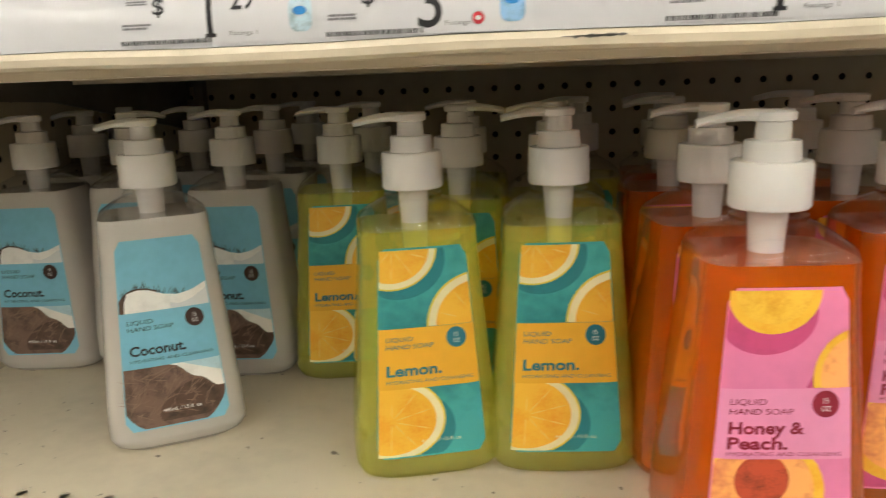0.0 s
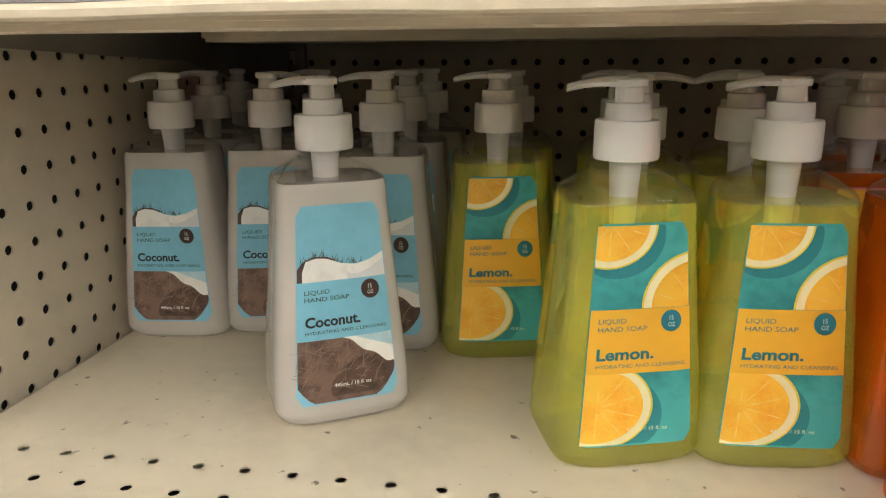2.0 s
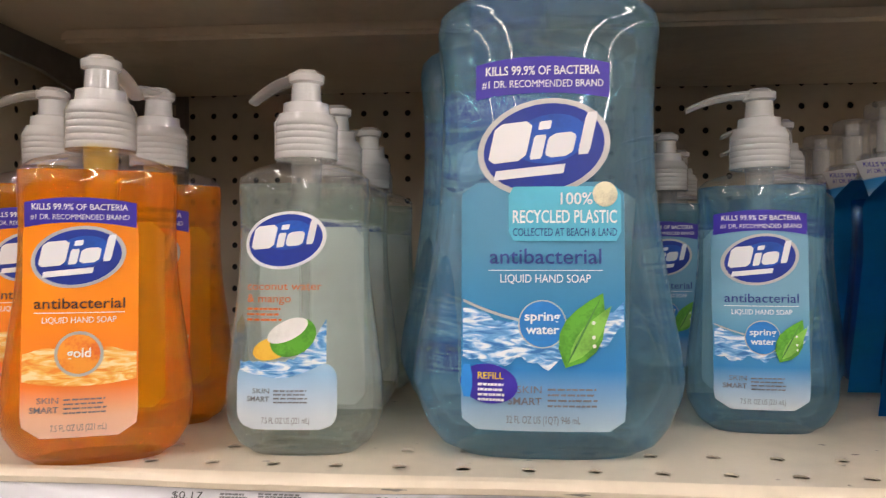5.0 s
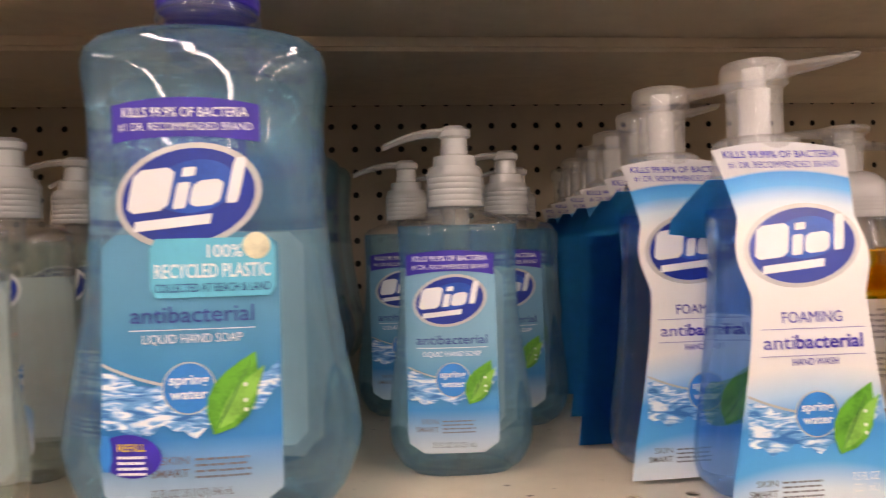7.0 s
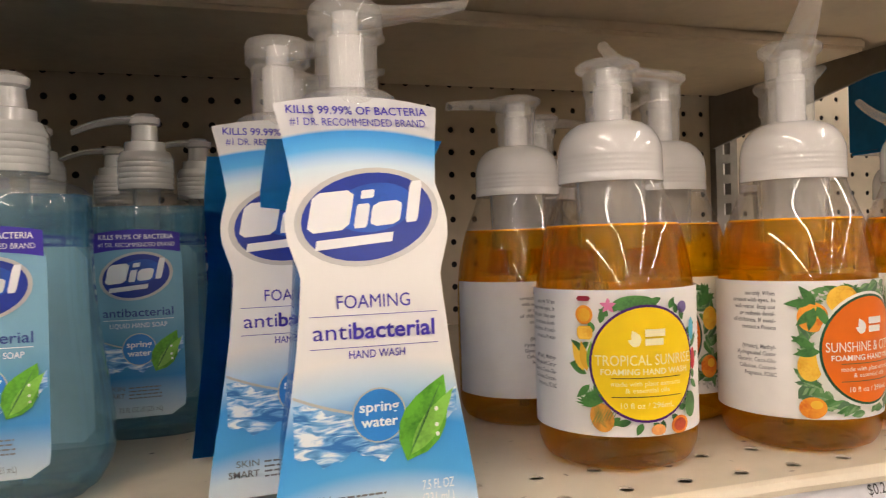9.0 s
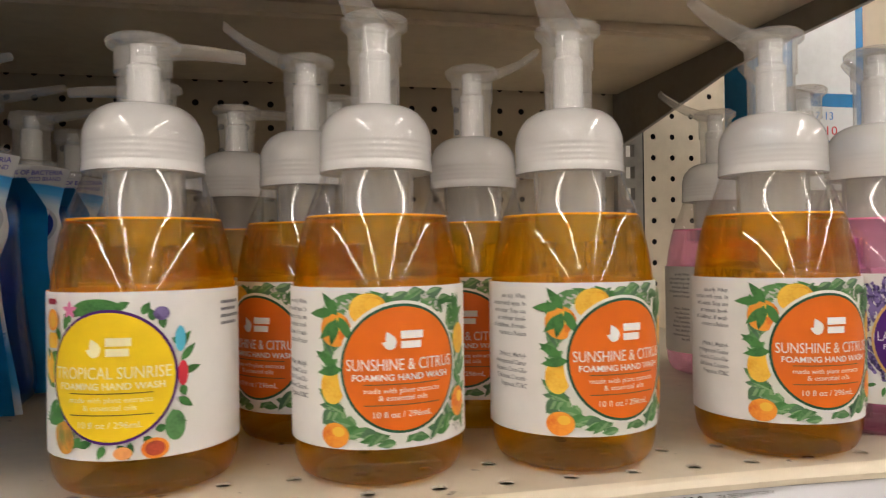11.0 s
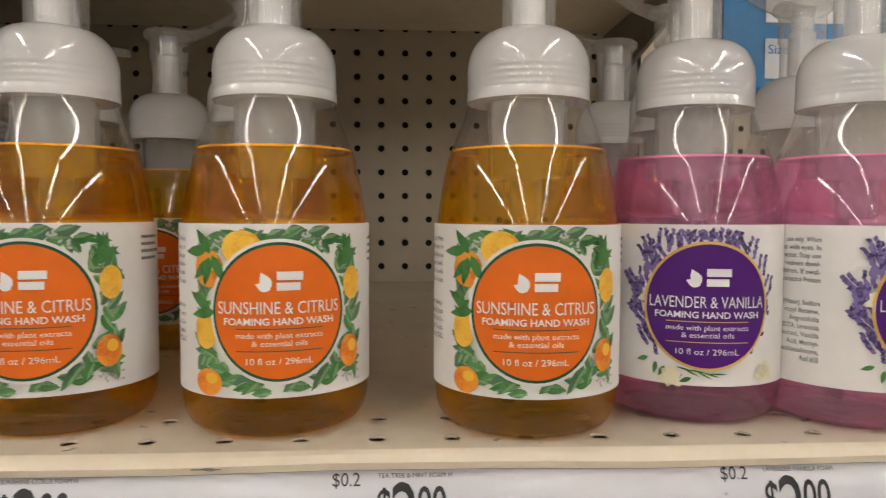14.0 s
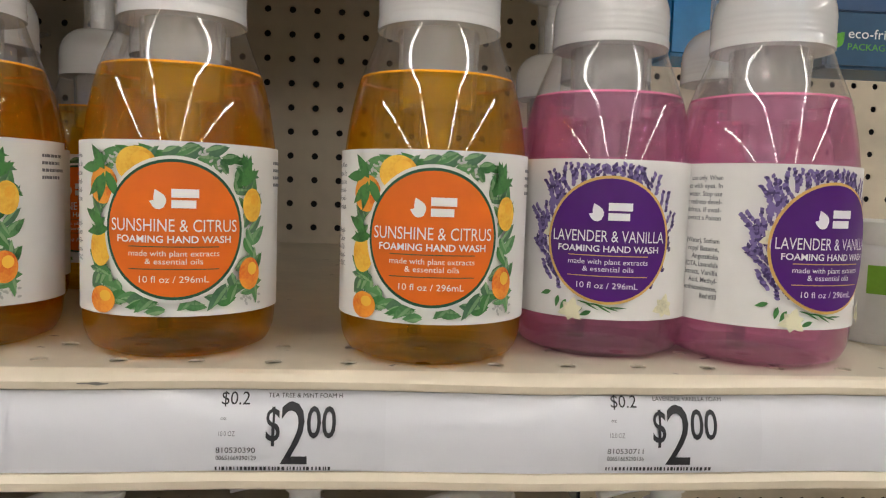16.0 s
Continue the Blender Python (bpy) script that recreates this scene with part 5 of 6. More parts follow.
    for r0, r1 in zip(rows, rows[1:]):
        for i in range(4):
            bm.faces.new((r0[i], r0[i + 1], r1[i + 1], r1[i]))
    bmesh.ops.solidify(bm, geom=bm.faces[:], thickness=0.0005)
    part("card_back", bm, M_CARDBLUE, b, "plain blue back of the folded card")
    bm = words(lay, "KILLS 99.99% OF BACTERIA", 0, 0.1372, 0.0030, 0.0008, align="CENTER", width=0.0480, bold=0.012)
    words(lay, "#1 DR. RECOMMENDED BRAND", 0, 0.1330, 0.0028, 0.0008, bm, align="CENTER", width=0.0460)
    words(lay, "FOAMING", 0.0000, 0.0735, 0.0043, 0.0008, bm, align="CENTER", width=0.0235)
    words(lay, "anti", -0.0195, 0.0640, 0.0052, 0.0008, bm, width=0.0120)
    words(lay, "bacterial", -0.0070, 0.0640, 0.0052, 0.0008, bm, bold=0.022, width=0.0265)
    words(lay, "HAND WASH", 0.0005, 0.0578, 0.0026, 0.0008, bm, align="CENTER", width=0.0180, bold=0.008)
    for z in (0.0712, 0.0612):
        patch(lay, -0.0205, 0.0205, z, z + 0.0002, 0.0008, 4, 1, bm=bm)
    part("lettering", bm, M_VIOLET, card)
    emblem(lay, 0.0, 0.1025, 0.0218, 0.0140, 0.0006, card)
    spring_print(lay, card, 0.0262, 0.0395, 0.0, 0.0007, 0.0082, 0.0005, (0.0090, 0.0242, 0.0295, 0.0150, 1.12))
    bm = words(lay, "7.5 FL OZ", 0.0140, 0.0140, 0.0032, 0.0008, width=0.0105)
    words(lay, "(221 mL)", 0.0140, 0.0098, 0.0032, 0.0008, bm, width=0.0105)
    part("lettering", bm, M_WPRINT, card)
    small_print(lay, card, -0.008, 0.0125, 0.95, 0.0008)
    for ch in b.children:
        if ch is not card:
            ch.location.y += 0.0075
    return b


FOAM_AT = [(-0.3490, 0.0180, Z_UP, 0, 0), (-0.3690, 0.0680, Z_UP, 2, 3), (-0.3560, 0.1300, Z_UP, 1, -2), (-0.3500, 0.1950, Z_UP, 0, 2), (-0.3420, 0.2600, Z_UP, 0, 0), (-0.3350, 0.3300, Z_UP, 0, 0), (-0.3250, 0.4050, Z_UP, 0, 0)]
place(foam_card_bottle(), FOAM_AT)


# --- round foaming bottles ---
RO = smoothed([(0.0, 0.050, 0.050, 2), (0.0025, 0.061, 0.061, 2), (0.008, 0.0660, 0.0660, 2), (0.016, 0.0672, 0.0672, 2)], 5)[:-1] + \
    smoothed([(0.016, 0.0672, 0.0672, 2), (0.070, 0.0667, 0.0667, 2), (0.0945, 0.0588, 0.0588, 2), (0.1185, 0.0425, 0.0425, 2)], 14)
RL = 0.0338


def round_bottle(kind):
    d = {"citrus": ("round bottle of amber citrus foaming hand wash", L_AMBER, M_ORANGE, M_GREENRING, "white label with oranges and an orange roundel"),
         "tropical": ("round bottle of amber tropical foaming hand wash", L_AMBER, M_YELLOW, M_PURPLE, "white label with fruit and a yellow roundel"),
         "lavender": ("round bottle of pink lavender foaming hand wash", L_PINK, M_PURPLE, M_GOLDRING, "white label with lavender and a purple roundel")}[kind]
    b = thing("foam_bottle", d[0], "soap bottle", f"{kind} foam bottles")
    bottle_body(b, RO, {"citrus": 0.0990, "tropical": 0.0985, "lavender": 0.0975}[kind], d[1], n=64)
    part("dip_tube", lofted([(0.006, 0.0052, 0.0052, 2), (0.074, 0.0052, 0.0052, 2)], n=12, cx=-0.006), M_TUBE, b)
    part("foamer", lofted([(0.074, 0.010, 0.010, 2), (0.078, 0.013, 0.013, 2), (0.088, 0.013, 0.013, 2), (0.0885, 0.0285, 0.0285, 2), (0.117, 0.0300, 0.0300, 2)], n=28), M_FOAMER, b)
    pump_top(b, 0.1165, 0.0448, 0.0260, "foam", M_FROST, stem_h=0.0245 if kind == "tropical" else 0.0345, spout=0.040, tip_drop=0.0 if kind == "tropical" else -0.017)
    level = {"citrus": 0.0990, "tropical": 0.0985, "lavender": 0.0975}[kind]
    edge = cut(RO, level - 0.0005, level + 0.0003)
    # Coloured ring added as a painted highlight along the soap's upper edge.
    part("painted_edge_glint", loft(bmesh.new(), [(z, w + 0.0003, dd + 0.0003, e) for z, w, dd, e in edge], n=48, cap0=False, cap1=False), L_PINKGLINT if kind == "lavender" else L_AMBERGLINT, b, "thin ring coloured as the refracted glint at the soap's edge")
    lay = around(RL)
    half = 2.85 * RL
    lab = part("label", patch(lay, -half, half, 0.0155, 0.0728, 0.0003, 84, 2), M_PAPER, b, d[4])
    cz = 0.0441
    rnd = random.Random({"citrus": 3, "tropical": 5, "lavender": 8}[kind])
    R = 0.0222
    if kind == "citrus":
        greens, blades = (bmesh.new(), bmesh.new(), bmesh.new()), bmesh.new()
        for k in range(150):
            a = 2 * math.pi * k / 150 + 0.12 * rnd.random()
            corner = abs(math.cos(a) * math.sin(a)) * 2
            rr = R * (1.0 + 0.36 * rnd.random() * (0.35 + 0.85 * corner))
            u, z = rr * math.cos(a), cz + rr * math.sin(a)
            turn = a + rnd.choice((-1, 1)) * (0.55 + 0.9 * rnd.random())
            ln, wd = 0.0060 + 0.0052 * rnd.random(), 0.0026 + 0.0016 * rnd.random()
            zt, ut = z + ln * math.sin(turn), u + ln * math.cos(turn)
            if 0.0166 < z < 0.0718 and 0.0166 < zt < 0.0718 and abs(ut) < 0.0322:
                off = 0.0005 + 0.000005 * k
                leaf(lay, u, z, ln, wd, turn, off, greens[k % 3])
                leaf(lay, u + 0.22 * wd * math.cos(turn + 1.57), z + 0.22 * wd * math.sin(turn + 1.57), ln * 0.9, wd * 0.34, turn, off + 0.000003, blades)
        part("leaf_sheen", blades, M_LEAFSHEEN, lab, stuff=True)
        for bm, m in zip(greens, (M_LEAFD, M_LEAFMID, M_LEAFGREY)):
            part("leaf_picture", bm, m, lab, stuff=True)
        for u, z, ru, rz, m in ((-0.0118, 0.0650, 0.0066, 0.0058, M_FRUITY), (-0.0235, 0.0580, 0.0058, 0.0062, M_FRUIT), (-0.0248, 0.0378, 0.0046, 0.0064, M_FRUITY), (-0.0240, 0.0205, 0.0052, 0.0045, M_FRUIT), (0.0262, 0.0525, 0.0040, 0.0058, M_FRUITY), (0.0252, 0.0290, 0.0044, 0.0056, M_FRUIT)):
            f = part("fruit_picture", disc(lay, u, z, ru, rz, 0.0013, 24, 2), m, lab)
            part("sheen_picture", disc(lay, u + 0.25 * ru, z + 0.3 * rz, ru * 0.45, rz * 0.4, 0.00135, 16, 1), M_LEMON, f)
        bm = bmesh.new()
        for u, z, t in ((-0.0225, 0.0612, 3.9), (-0.0230, 0.0620, 4.5), (-0.0220, 0.0625, 5.2), (-0.0225, 0.0630, 2.2), (-0.0240, 0.0640, 3.2), (-0.0230, 0.0450, 2.6), (-0.0210, 0.0440, 3.3), (0.0225, 0.0600, 1.3), (0.0250, 0.0605, 1.9), (0.0205, 0.0590, 0.6)):
            leaf(lay, u, z, 0.0100, 0.0036, t, 0.0015, bm)
        part("leaf_picture", bm, M_LEAFD, lab, stuff=True)
        bm = bmesh.new()
        for u0, z0 in ((-0.0195, 0.0668), (0.010, 0.0668), (0.0262, 0.0200)):
            for k in range(14):
                u, z = u0 + 0.004 * (rnd.random() - 0.5) * 2, z0 + 0.0022 * (rnd.random() - 0.5) * 2
                leaf(lay, u, z, 0.0018, 0.0009, 6.28 * rnd.random(), 0.0011, bm)
        part("blossom_picture", bm, M_SILVER, lab, stuff=True)
    elif kind == "tropical":
        bm = bmesh.new()
        for k in range(34):
            a = 2 * math.pi * k / 34
            u, z = R * 1.05 * math.cos(a), cz + R * 1.05 * math.sin(a)
            turn = a + (rnd.random() - 0.5) * 2.2
            ln = 0.004 + 0.004 * rnd.random()
            if 0.0150 < z + ln * math.sin(turn) < 0.0700:
                leaf(lay, u, z, ln, 0.0028, turn, 0.0006 + 0.00001 * k, bm)
        part("leaf_picture", bm, M_LEAFD, lab, stuff=True)
        for u, z, ru, rz, m in ((-0.0040, 0.0672, 0.0085, 0.0034, M_LEAFD), (-0.0232, 0.0632, 0.0034, 0.0038, M_FRUIT), (0.0140, 0.0192, 0.0044, 0.0036, M_FRUIT), (0.0205, 0.0262, 0.0034, 0.0052, M_LEAFMID), (0.0040, 0.0182, 0.0030, 0.0022, M_PEACH), (0.0225, 0.0560, 0.0018, 0.0046, M_AQUABADGE), (0.0165, 0.0652, 0.0026, 0.0024, M_LAVENDER), (0.0232, 0.0440, 0.0018, 0.0044, M_RED)):
            f = part("fruit_picture", disc(lay, u, z, ru, rz, 0.0013, 20, 2), m, lab)
            if m is M_FRUIT:
                part("flesh_picture", disc(lay, u, z, ru * 0.72, rz * 0.72, 0.0014, 18, 2), M_LEMON if z > 0.05 else M_MAROONRED, f)
        part("glass_picture", patch(lay, -0.0262, -0.0200, 0.0535, 0.0588, 0.0013, 5, 4, 0.0010), M_FRUITY, lab)
        for du, turn, m in ((0.0, 1.75, M_LEMONBAND), (0.0016, 1.55, M_LEAFLIGHT), (-0.0014, 1.95, M_FRUITY)):
            part("banana_picture", leaf(lay, -0.0225 + du, 0.0410, 0.0120, 0.0036, turn, 0.0013 + 0.0001 * du / 0.0016), m, lab)
        pine = part("pineapple_picture", disc(lay, -0.0172, 0.0232, 0.0044, 0.0058, 0.0014, 26, 3, turn=0.25), M_PINE, lab)
        bm = bmesh.new()
        for k in range(7):
            leaf(lay, -0.0212 + 0.0013 * k, 0.0200 + 0.0004 * k, 0.0070, 0.0003, 1.1, 0.00146, bm)
            leaf(lay, -0.0150 - 0.0005 * k, 0.0190 + 0.0014 * k, 0.0052, 0.0003, 2.5, 0.00147, bm)
        part("rind_lines", bm, M_LEAFD, pine, stuff=True)
        bm = bmesh.new()
        for k in range(15):
            leaf(lay, -0.0188, 0.0280, 0.0060 + 0.0030 * rnd.random(), 0.0014, 2.05 + 0.17 * (k - 7), 0.0015 + 0.00002 * k, bm)
        part("crown_leaves", bm, M_LEAFD, lab, stuff=True)
        bm = bmesh.new()
        for k in range(5):
            leaf(lay, -0.0140, 0.0668, 0.0032, 0.0016, 1.26 * k + 0.3, 0.0014, bm)
        part("flower_picture", bm, M_PINK, lab, stuff=True)
        part("parasol_picture", patch(lay, -0.0262, -0.0205, 0.0686, 0.0706, 0.0013, 6, 2, 0.0009), M_MAROON, lab)
    else:
        tones = (bmesh.new(), bmesh.new(), bmesh.new())
        for k in range(46):
            if k < 38:      # thick spikes up along one side and over the top
                a = math.pi * (0.30 + 1.17 * k / 37)
                rr, turn = R * (0.93 + 0.17 * rnd.random()), 1.25 + 0.85 * rnd.random() + (0.35 if math.cos(a) < -0.6 else 0.0)
                steps = rnd.randrange(6, 12) if math.sin(a) < 0.85 else rnd.randrange(3, 7)
            else:           # a few short ones on the other side
                a = -1.2 + 2.4 * (k - 38) / 7
                rr, turn, steps = R * 1.0, 1.2 + 0.6 * rnd.random(), 7
            u, z = rr * math.cos(a), cz + rr * math.sin(a)
            for j in range(steps):
                t, w = 0.00105 * j, 0.0034 * (1 - 0.6 * j / steps) * (0.6 + 0.8 * rnd.random())
                for side in (-1, 1):
                    du, dz = t * math.cos(turn) + side * w * 0.28, t * math.sin(turn)
                    if 0.0160 < z + dz < 0.0705 and abs(u + du) < 0.033:
                        leaf(lay, u + du, z + dz, 0.0014 + 0.0010 * rnd.random(), 0.0013, turn - side * (0.5 + 0.5 * rnd.random()), 0.0006 + 0.00001 * (k % 30) + 0.000004 * j, tones[(j * 2 + k + rnd.randrange(2)) % 3])
        for bm, m in zip(tones, (M_LAVENDER, M_LAVDARK, M_LAVENDER)):
            part("lavender_picture", bm, m, lab, stuff=True)
        bm = bmesh.new()
        for k in range(6):
            leaf(lay, -0.0100 + 0.0022 * k, 0.0222 - 0.0004 * k, 0.0060, 0.0006, -0.5 + 0.5 * rnd.random(), 0.0012, bm)
            leaf(lay, -0.0200 + 0.0030 * k, 0.0245 - 0.0012 * k, 0.0045, 0.0017, 3.4 + 1.2 * rnd.random(), 0.0011, bm)
        part("stalk_picture", bm, M_LEAFD, lab, stuff=True)
        for u0, z0 in ((-0.0120, 0.0185), (0.0215, 0.0205), (-0.0195, 0.0470)):
            bm = bmesh.new()
            for k in range(6):
                leaf(lay, u0, z0, 0.0040 + 0.0010 * (k % 2), 0.0030, 1.05 * k + 0.3, 0.0013 + 0.00005 * k, bm)
            part("flower_picture", bm, M_PETAL, lab, stuff=True)
    ring = part("roundel", disc(lay, 0, cz, R * 0.97, R * 1.03, 0.0016, 56, 2), d[3], lab)
    if kind == "citrus":
        part("rim", disc(lay, 0, cz, R * 1.02, R * 1.08, 0.0014, 56, 1, inner=0.94), M_PAPER, ring)
    part("face", disc(lay, 0, cz, R * 0.925, R * 0.985, 0.0018, 56, 4), d[2], ring)
    off = 0.0021
    bm = leaf(lay, -0.0030, 0.0515, 0.0062, 0.0036, 2.0, off)
    leaf(lay, -0.0028, 0.0515, 0.0048, 0.0030, 2.75, off, bm)
    patch(lay, -0.0008, 0.0072, 0.0546, 0.0574, off, 4, 1, bm=bm)
    patch(lay, -0.0008, 0.0064, 0.0512, 0.0538, off, 4, 1, bm=bm)
    words(lay, {"citrus": "SUNSHINE & CITRUS", "tropical": "TROPICAL SUNRISE", "lavender": "LAVENDER & VANILLA"}[kind], 0, 0.0436, 0.0042, off, bm, align="CENTER", width=0.0385)
    words(lay, "FOAMING HAND WASH", 0, 0.0400, 0.0023, off, bm, align="CENTER", width=0.0345, bold=0.018)
    words(lay, "made with plant extracts", 0, 0.0356, 0.0019, off, bm, align="CENTER", width=0.0270)
    words(lay, "& essential oils", 0, 0.0330, 0.0019, off, bm, align="CENTER", width=0.0170)
    words(lay, "10 fl oz / 296mL", 0, 0.0270, 0.0022, off, bm, align="CENTER", width=0.0205)
    part("lettering", bm, M_RIND if kind == "tropical" else M_WPRINT, ring)
    bm = patch(lay, -0.0135, 0.0135, 0.0385, 0.0388, off, 8, 1)
    patch(lay, -0.0135, 0.0135, 0.0312, 0.0315, off, 8, 1, bm=bm)
    part("rule", bm, {"citrus": M_GREENRING, "tropical": M_INK, "lavender": M_GOLDRING}[kind], ring)
    bm = bmesh.new()
    listed = ("(Water), Sodium", "ropyl Betaine,", "Angustifolia", "EDTA, Lavandula", "Extract, Vanilla", "Acid, Methyl-", "isothiazolinone,", "Red #33") if kind == "lavender" else ("(Water), Methyl-", "Hydrogenated Castor", "Glycerin, Coco-Glu-", "Cellulose, Cocami-", "Fragrance, FD&C")
    for top, lines in ((0.0668, ("use only. When", "contact with eyes. In", "with water. Stop use", "or redness devel-", "of children. If swal-", "contact a Poison")), (0.0440, listed)):
        for k, line in enumerate(lines):
            wide = 0.00092 * len(line)
            words(lay, line, -0.0372 - wide, top - 0.0029 * k, 0.0018, 0.0006, bm, width=wide, bold=0.012)
    bars(lay, 0.0400, 0.0670, 0.0150, 4, 0.0026, 0.0011, 0.0006, bm, seed=9)
    part("small_print", bm, M_GREYINK, lab)
    return b


CITRUS_AT = [(-0.1440, 0.0330, Z_UP, 7, -119), (-0.0635, 0.0290, Z_UP, 11, -128), (0.0290, 0.0235, Z_UP, -4, 180), (-0.1690, 0.0980, Z_UP, -42, 190), (-0.0850, 0.1050, Z_UP, -25, 10), (-0.1500, 0.1850, Z_UP, 0, 5)]
TROP_AT = [(-0.2325, 0.0425, Z_UP, -10, 5), (-0.2420, 0.1220, Z_UP, 72, 180), (-0.2060, 0.1730, Z_UP, -5, 0)]
LAV_AT = [(0.0975, 0.0385, Z_UP, -12, -60), (0.1570, 0.0265, Z_UP, 13, 150), (0.1200, 0.1170, Z_UP, 0, 175), (0.1780, 0.1050, Z_UP, 0, 180), (0.1100, 0.1900, Z_UP, 0, 170)]
place(round_bottle("citrus"), CITRUS_AT)
place(round_bottle("tropical"), TROP_AT)
place(round_bottle("lavender"), LAV_AT)


# ---- price labels on the rail ----
def on_rail(u, z, off):
    """World place on the price strip of the upper shelf; z is in world metres."""
    k = (Z_UP - 0.0064 - z) / 0.0254
    return (u, -0.0133 - 0.0035 * k - 0.0020 * math.sin(math.pi * min(max(k, 0), 1)) - off - 0.0003, z)


def price_tag(x, parts, label, picture=None):
    """A printed shelf label: parts are (words, across, base line, height, width, ink)."""
    base = thing("price_label", label, "price label", "shelf price labels")
    x0, x1 = x
    paper = part("paper", patch(on_rail, x0, x1, 1.2690, 1.2932, 0.0002, 10, 8), M_RAIL, base)
    inks = {}
    for text, u, z, h, w, ink in parts:
        bm = inks.setdefault(ink, bmesh.new())
        if text == "|":
            rnd = random.Random(int(u * -1000))
            s = u
            while s < u + w:
                d = 0.0003 + 0.0006 * rnd.random()
                patch(on_rail, s, s + d, z, z + h, 0.0005, 1, 1, bm=bm)
                s += d + 0.0003 + 0.0005 * rnd.random()
        elif text == "1":       # slender printed one with a foot
            patch(on_rail, u + 0.0010, u + 0.0031, z, z + h, 0.0005, 1, 4, bm=bm)
            patch(on_rail, u, u + 0.0042, z, z + 0.0013, 0.0006, 1, 1, bm=bm)
            patch(on_rail, u - 0.0002, u + 0.0012, z + h - 0.0042, z + h - 0.0016, 0.0006, 1, 1, bm=bm)
        elif text == "=":
            bars(on_rail, u, z, w, 2, h * 1.5, h, 0.0005, bm, seed=int(abs(u) * 997))
        else:
            words(on_rail, text, u, z, h, 0.0005, bm, width=w, bold=0.012 if 0.005 < h < 0.012 else 0.0)
    for ink, bm in inks.items():
        part("lettering", bm, {"k": M_INK, "g": M_GREYINK, "r": M_RED}[ink], paper)
    if picture:
        u, m = picture
        pic = part("bottle_picture", patch(on_rail, u, u + 0.0085, 1.2718, 1.2838, 0.0005, 8, 6, 0.003, top=lambda s: 1.2838 - 0.0018 * abs((s - u) / 0.00425 - 1) ** 3, bottom=lambda s: 1.2718 + 0.0010 * abs((s - u) / 0.00425 - 1) ** 4), m, paper)
        part("cap_picture", patch(on_rail, u + 0.0028, u + 0.0057, 1.2838, 1.2868, 0.0005, 2, 1), M_NAVY if m is M_PICBLUE else m, pic)
        part("emblem_picture", disc(on_rail, u + 0.0042, 1.2790, 0.0026, 0.0015, 0.0007, 16, 1), M_SKY, pic)
    return base


def dollar_tag(x, unit, whole, cents, pic, end, label):
    price_tag((x - 0.002, end), [
        (unit, x, 1.2902, 0.0026, 0.0122, "k"), ("=", x + 0.0005, 1.2868, 0.0007, 0.009, "g"), ("=", x + 0.0005, 1.2845, 0.0006, 0.010, "g"),
        ("$", x + 0.0106, 1.2800, 0.0060, 0.0046, "k"), ("=", x - 0.0018, 1.2762, 0.0008, 0.0125, "g"), ("|", x - 0.003, 1.2695, 0.0016, 0.035, "k"),
        (whole, x + 0.0305, 1.2712, 0.0185, 0.0085 if whole != "1" else 0.0030, "k"), (cents, x + 0.0410, 1.2806, 0.0078, 0.0088, "k"),
        ("Facings 1", x + 0.0400, 1.2716, 0.0016, 0.0105, "g"), ("=", x + 0.019, 1.2918, 0.0007, 0.012, "g"), ("=", x + 0.034, 1.2922, 0.0006, 0.020, "g")], label, pic)


dollar_tag(-0.8650, "$0.23", "1", "69", (-0.8070, M_PICORANGE), -0.7905, "white price label with an orange bottle picture")
dollar_tag(-0.7210, "$0.17", "1", "29", (-0.6583, M_PICPALE), -0.6480, "white price label with a pale bottle picture")
dollar_tag(-0.6420, "$0.12", "3", "99", (-0.5830, M_PICBLUE), -0.5720, "white price label with a blue bottle picture")
dollar_tag(-0.5252, "$0.23", "1", "69", (-0.4610, M_PICPALE), -0.4500, "white price label with a small blue bottle picture")
for dx_ in (-0.8165, -0.5905):
    d_ = thing("red_sticker", "small round red mark on the price strip", "sticker", "red price marks")
    rim_ = part("dot", disc(on_rail, dx_, 1.2735, 0.0021, 0.0021, 0.0008, 18, 2), M_RED, d_)
    part("centre", disc(on_rail, dx_, 1.2735, 0.0010, 0.0008, 0.0010, 12, 1), M_WPRINT, rim_)
tab_ = thing("sale_strip", "short red sale strip on the price channel", "price label")
part("strip", patch(on_rail, -0.8960, -0.8497, 1.2690, 1.2752, 0.0009, 6, 1), M_RED, tab_)


def two_dollar(x, name, code, label):
    price_tag((x - 0.004, x + 0.052), [
        ("$0.2", x, 1.2898, 0.0040, 0.0088, "k"), ("oz", x, 1.2852, 0.0012, 0.0018, "g"), ("10.0 OZ", x - 0.0004, 1.2803, 0.0016, 0.0050, "g"),
        (code[0], x - 0.0012, 1.2750, 0.0018, 0.0122, "k"), (code[1], x - 0.0012, 1.2726, 0.0015, 0.0125, "k"), (name, x + 0.0145, 1.2920, 0.0014, 0.0236, "k"),
        ("$", x + 0.0142, 1.2790, 0.0105, 0.0044, "k"), ("2", x + 0.0188, 1.2712, 0.0205, 0.0084, "k"), ("00", x + 0.0270, 1.2800, 0.0098, 0.0092, "k"), ("|", x - 0.0015, 1.2692, 0.0012, 0.036, "k")], label)


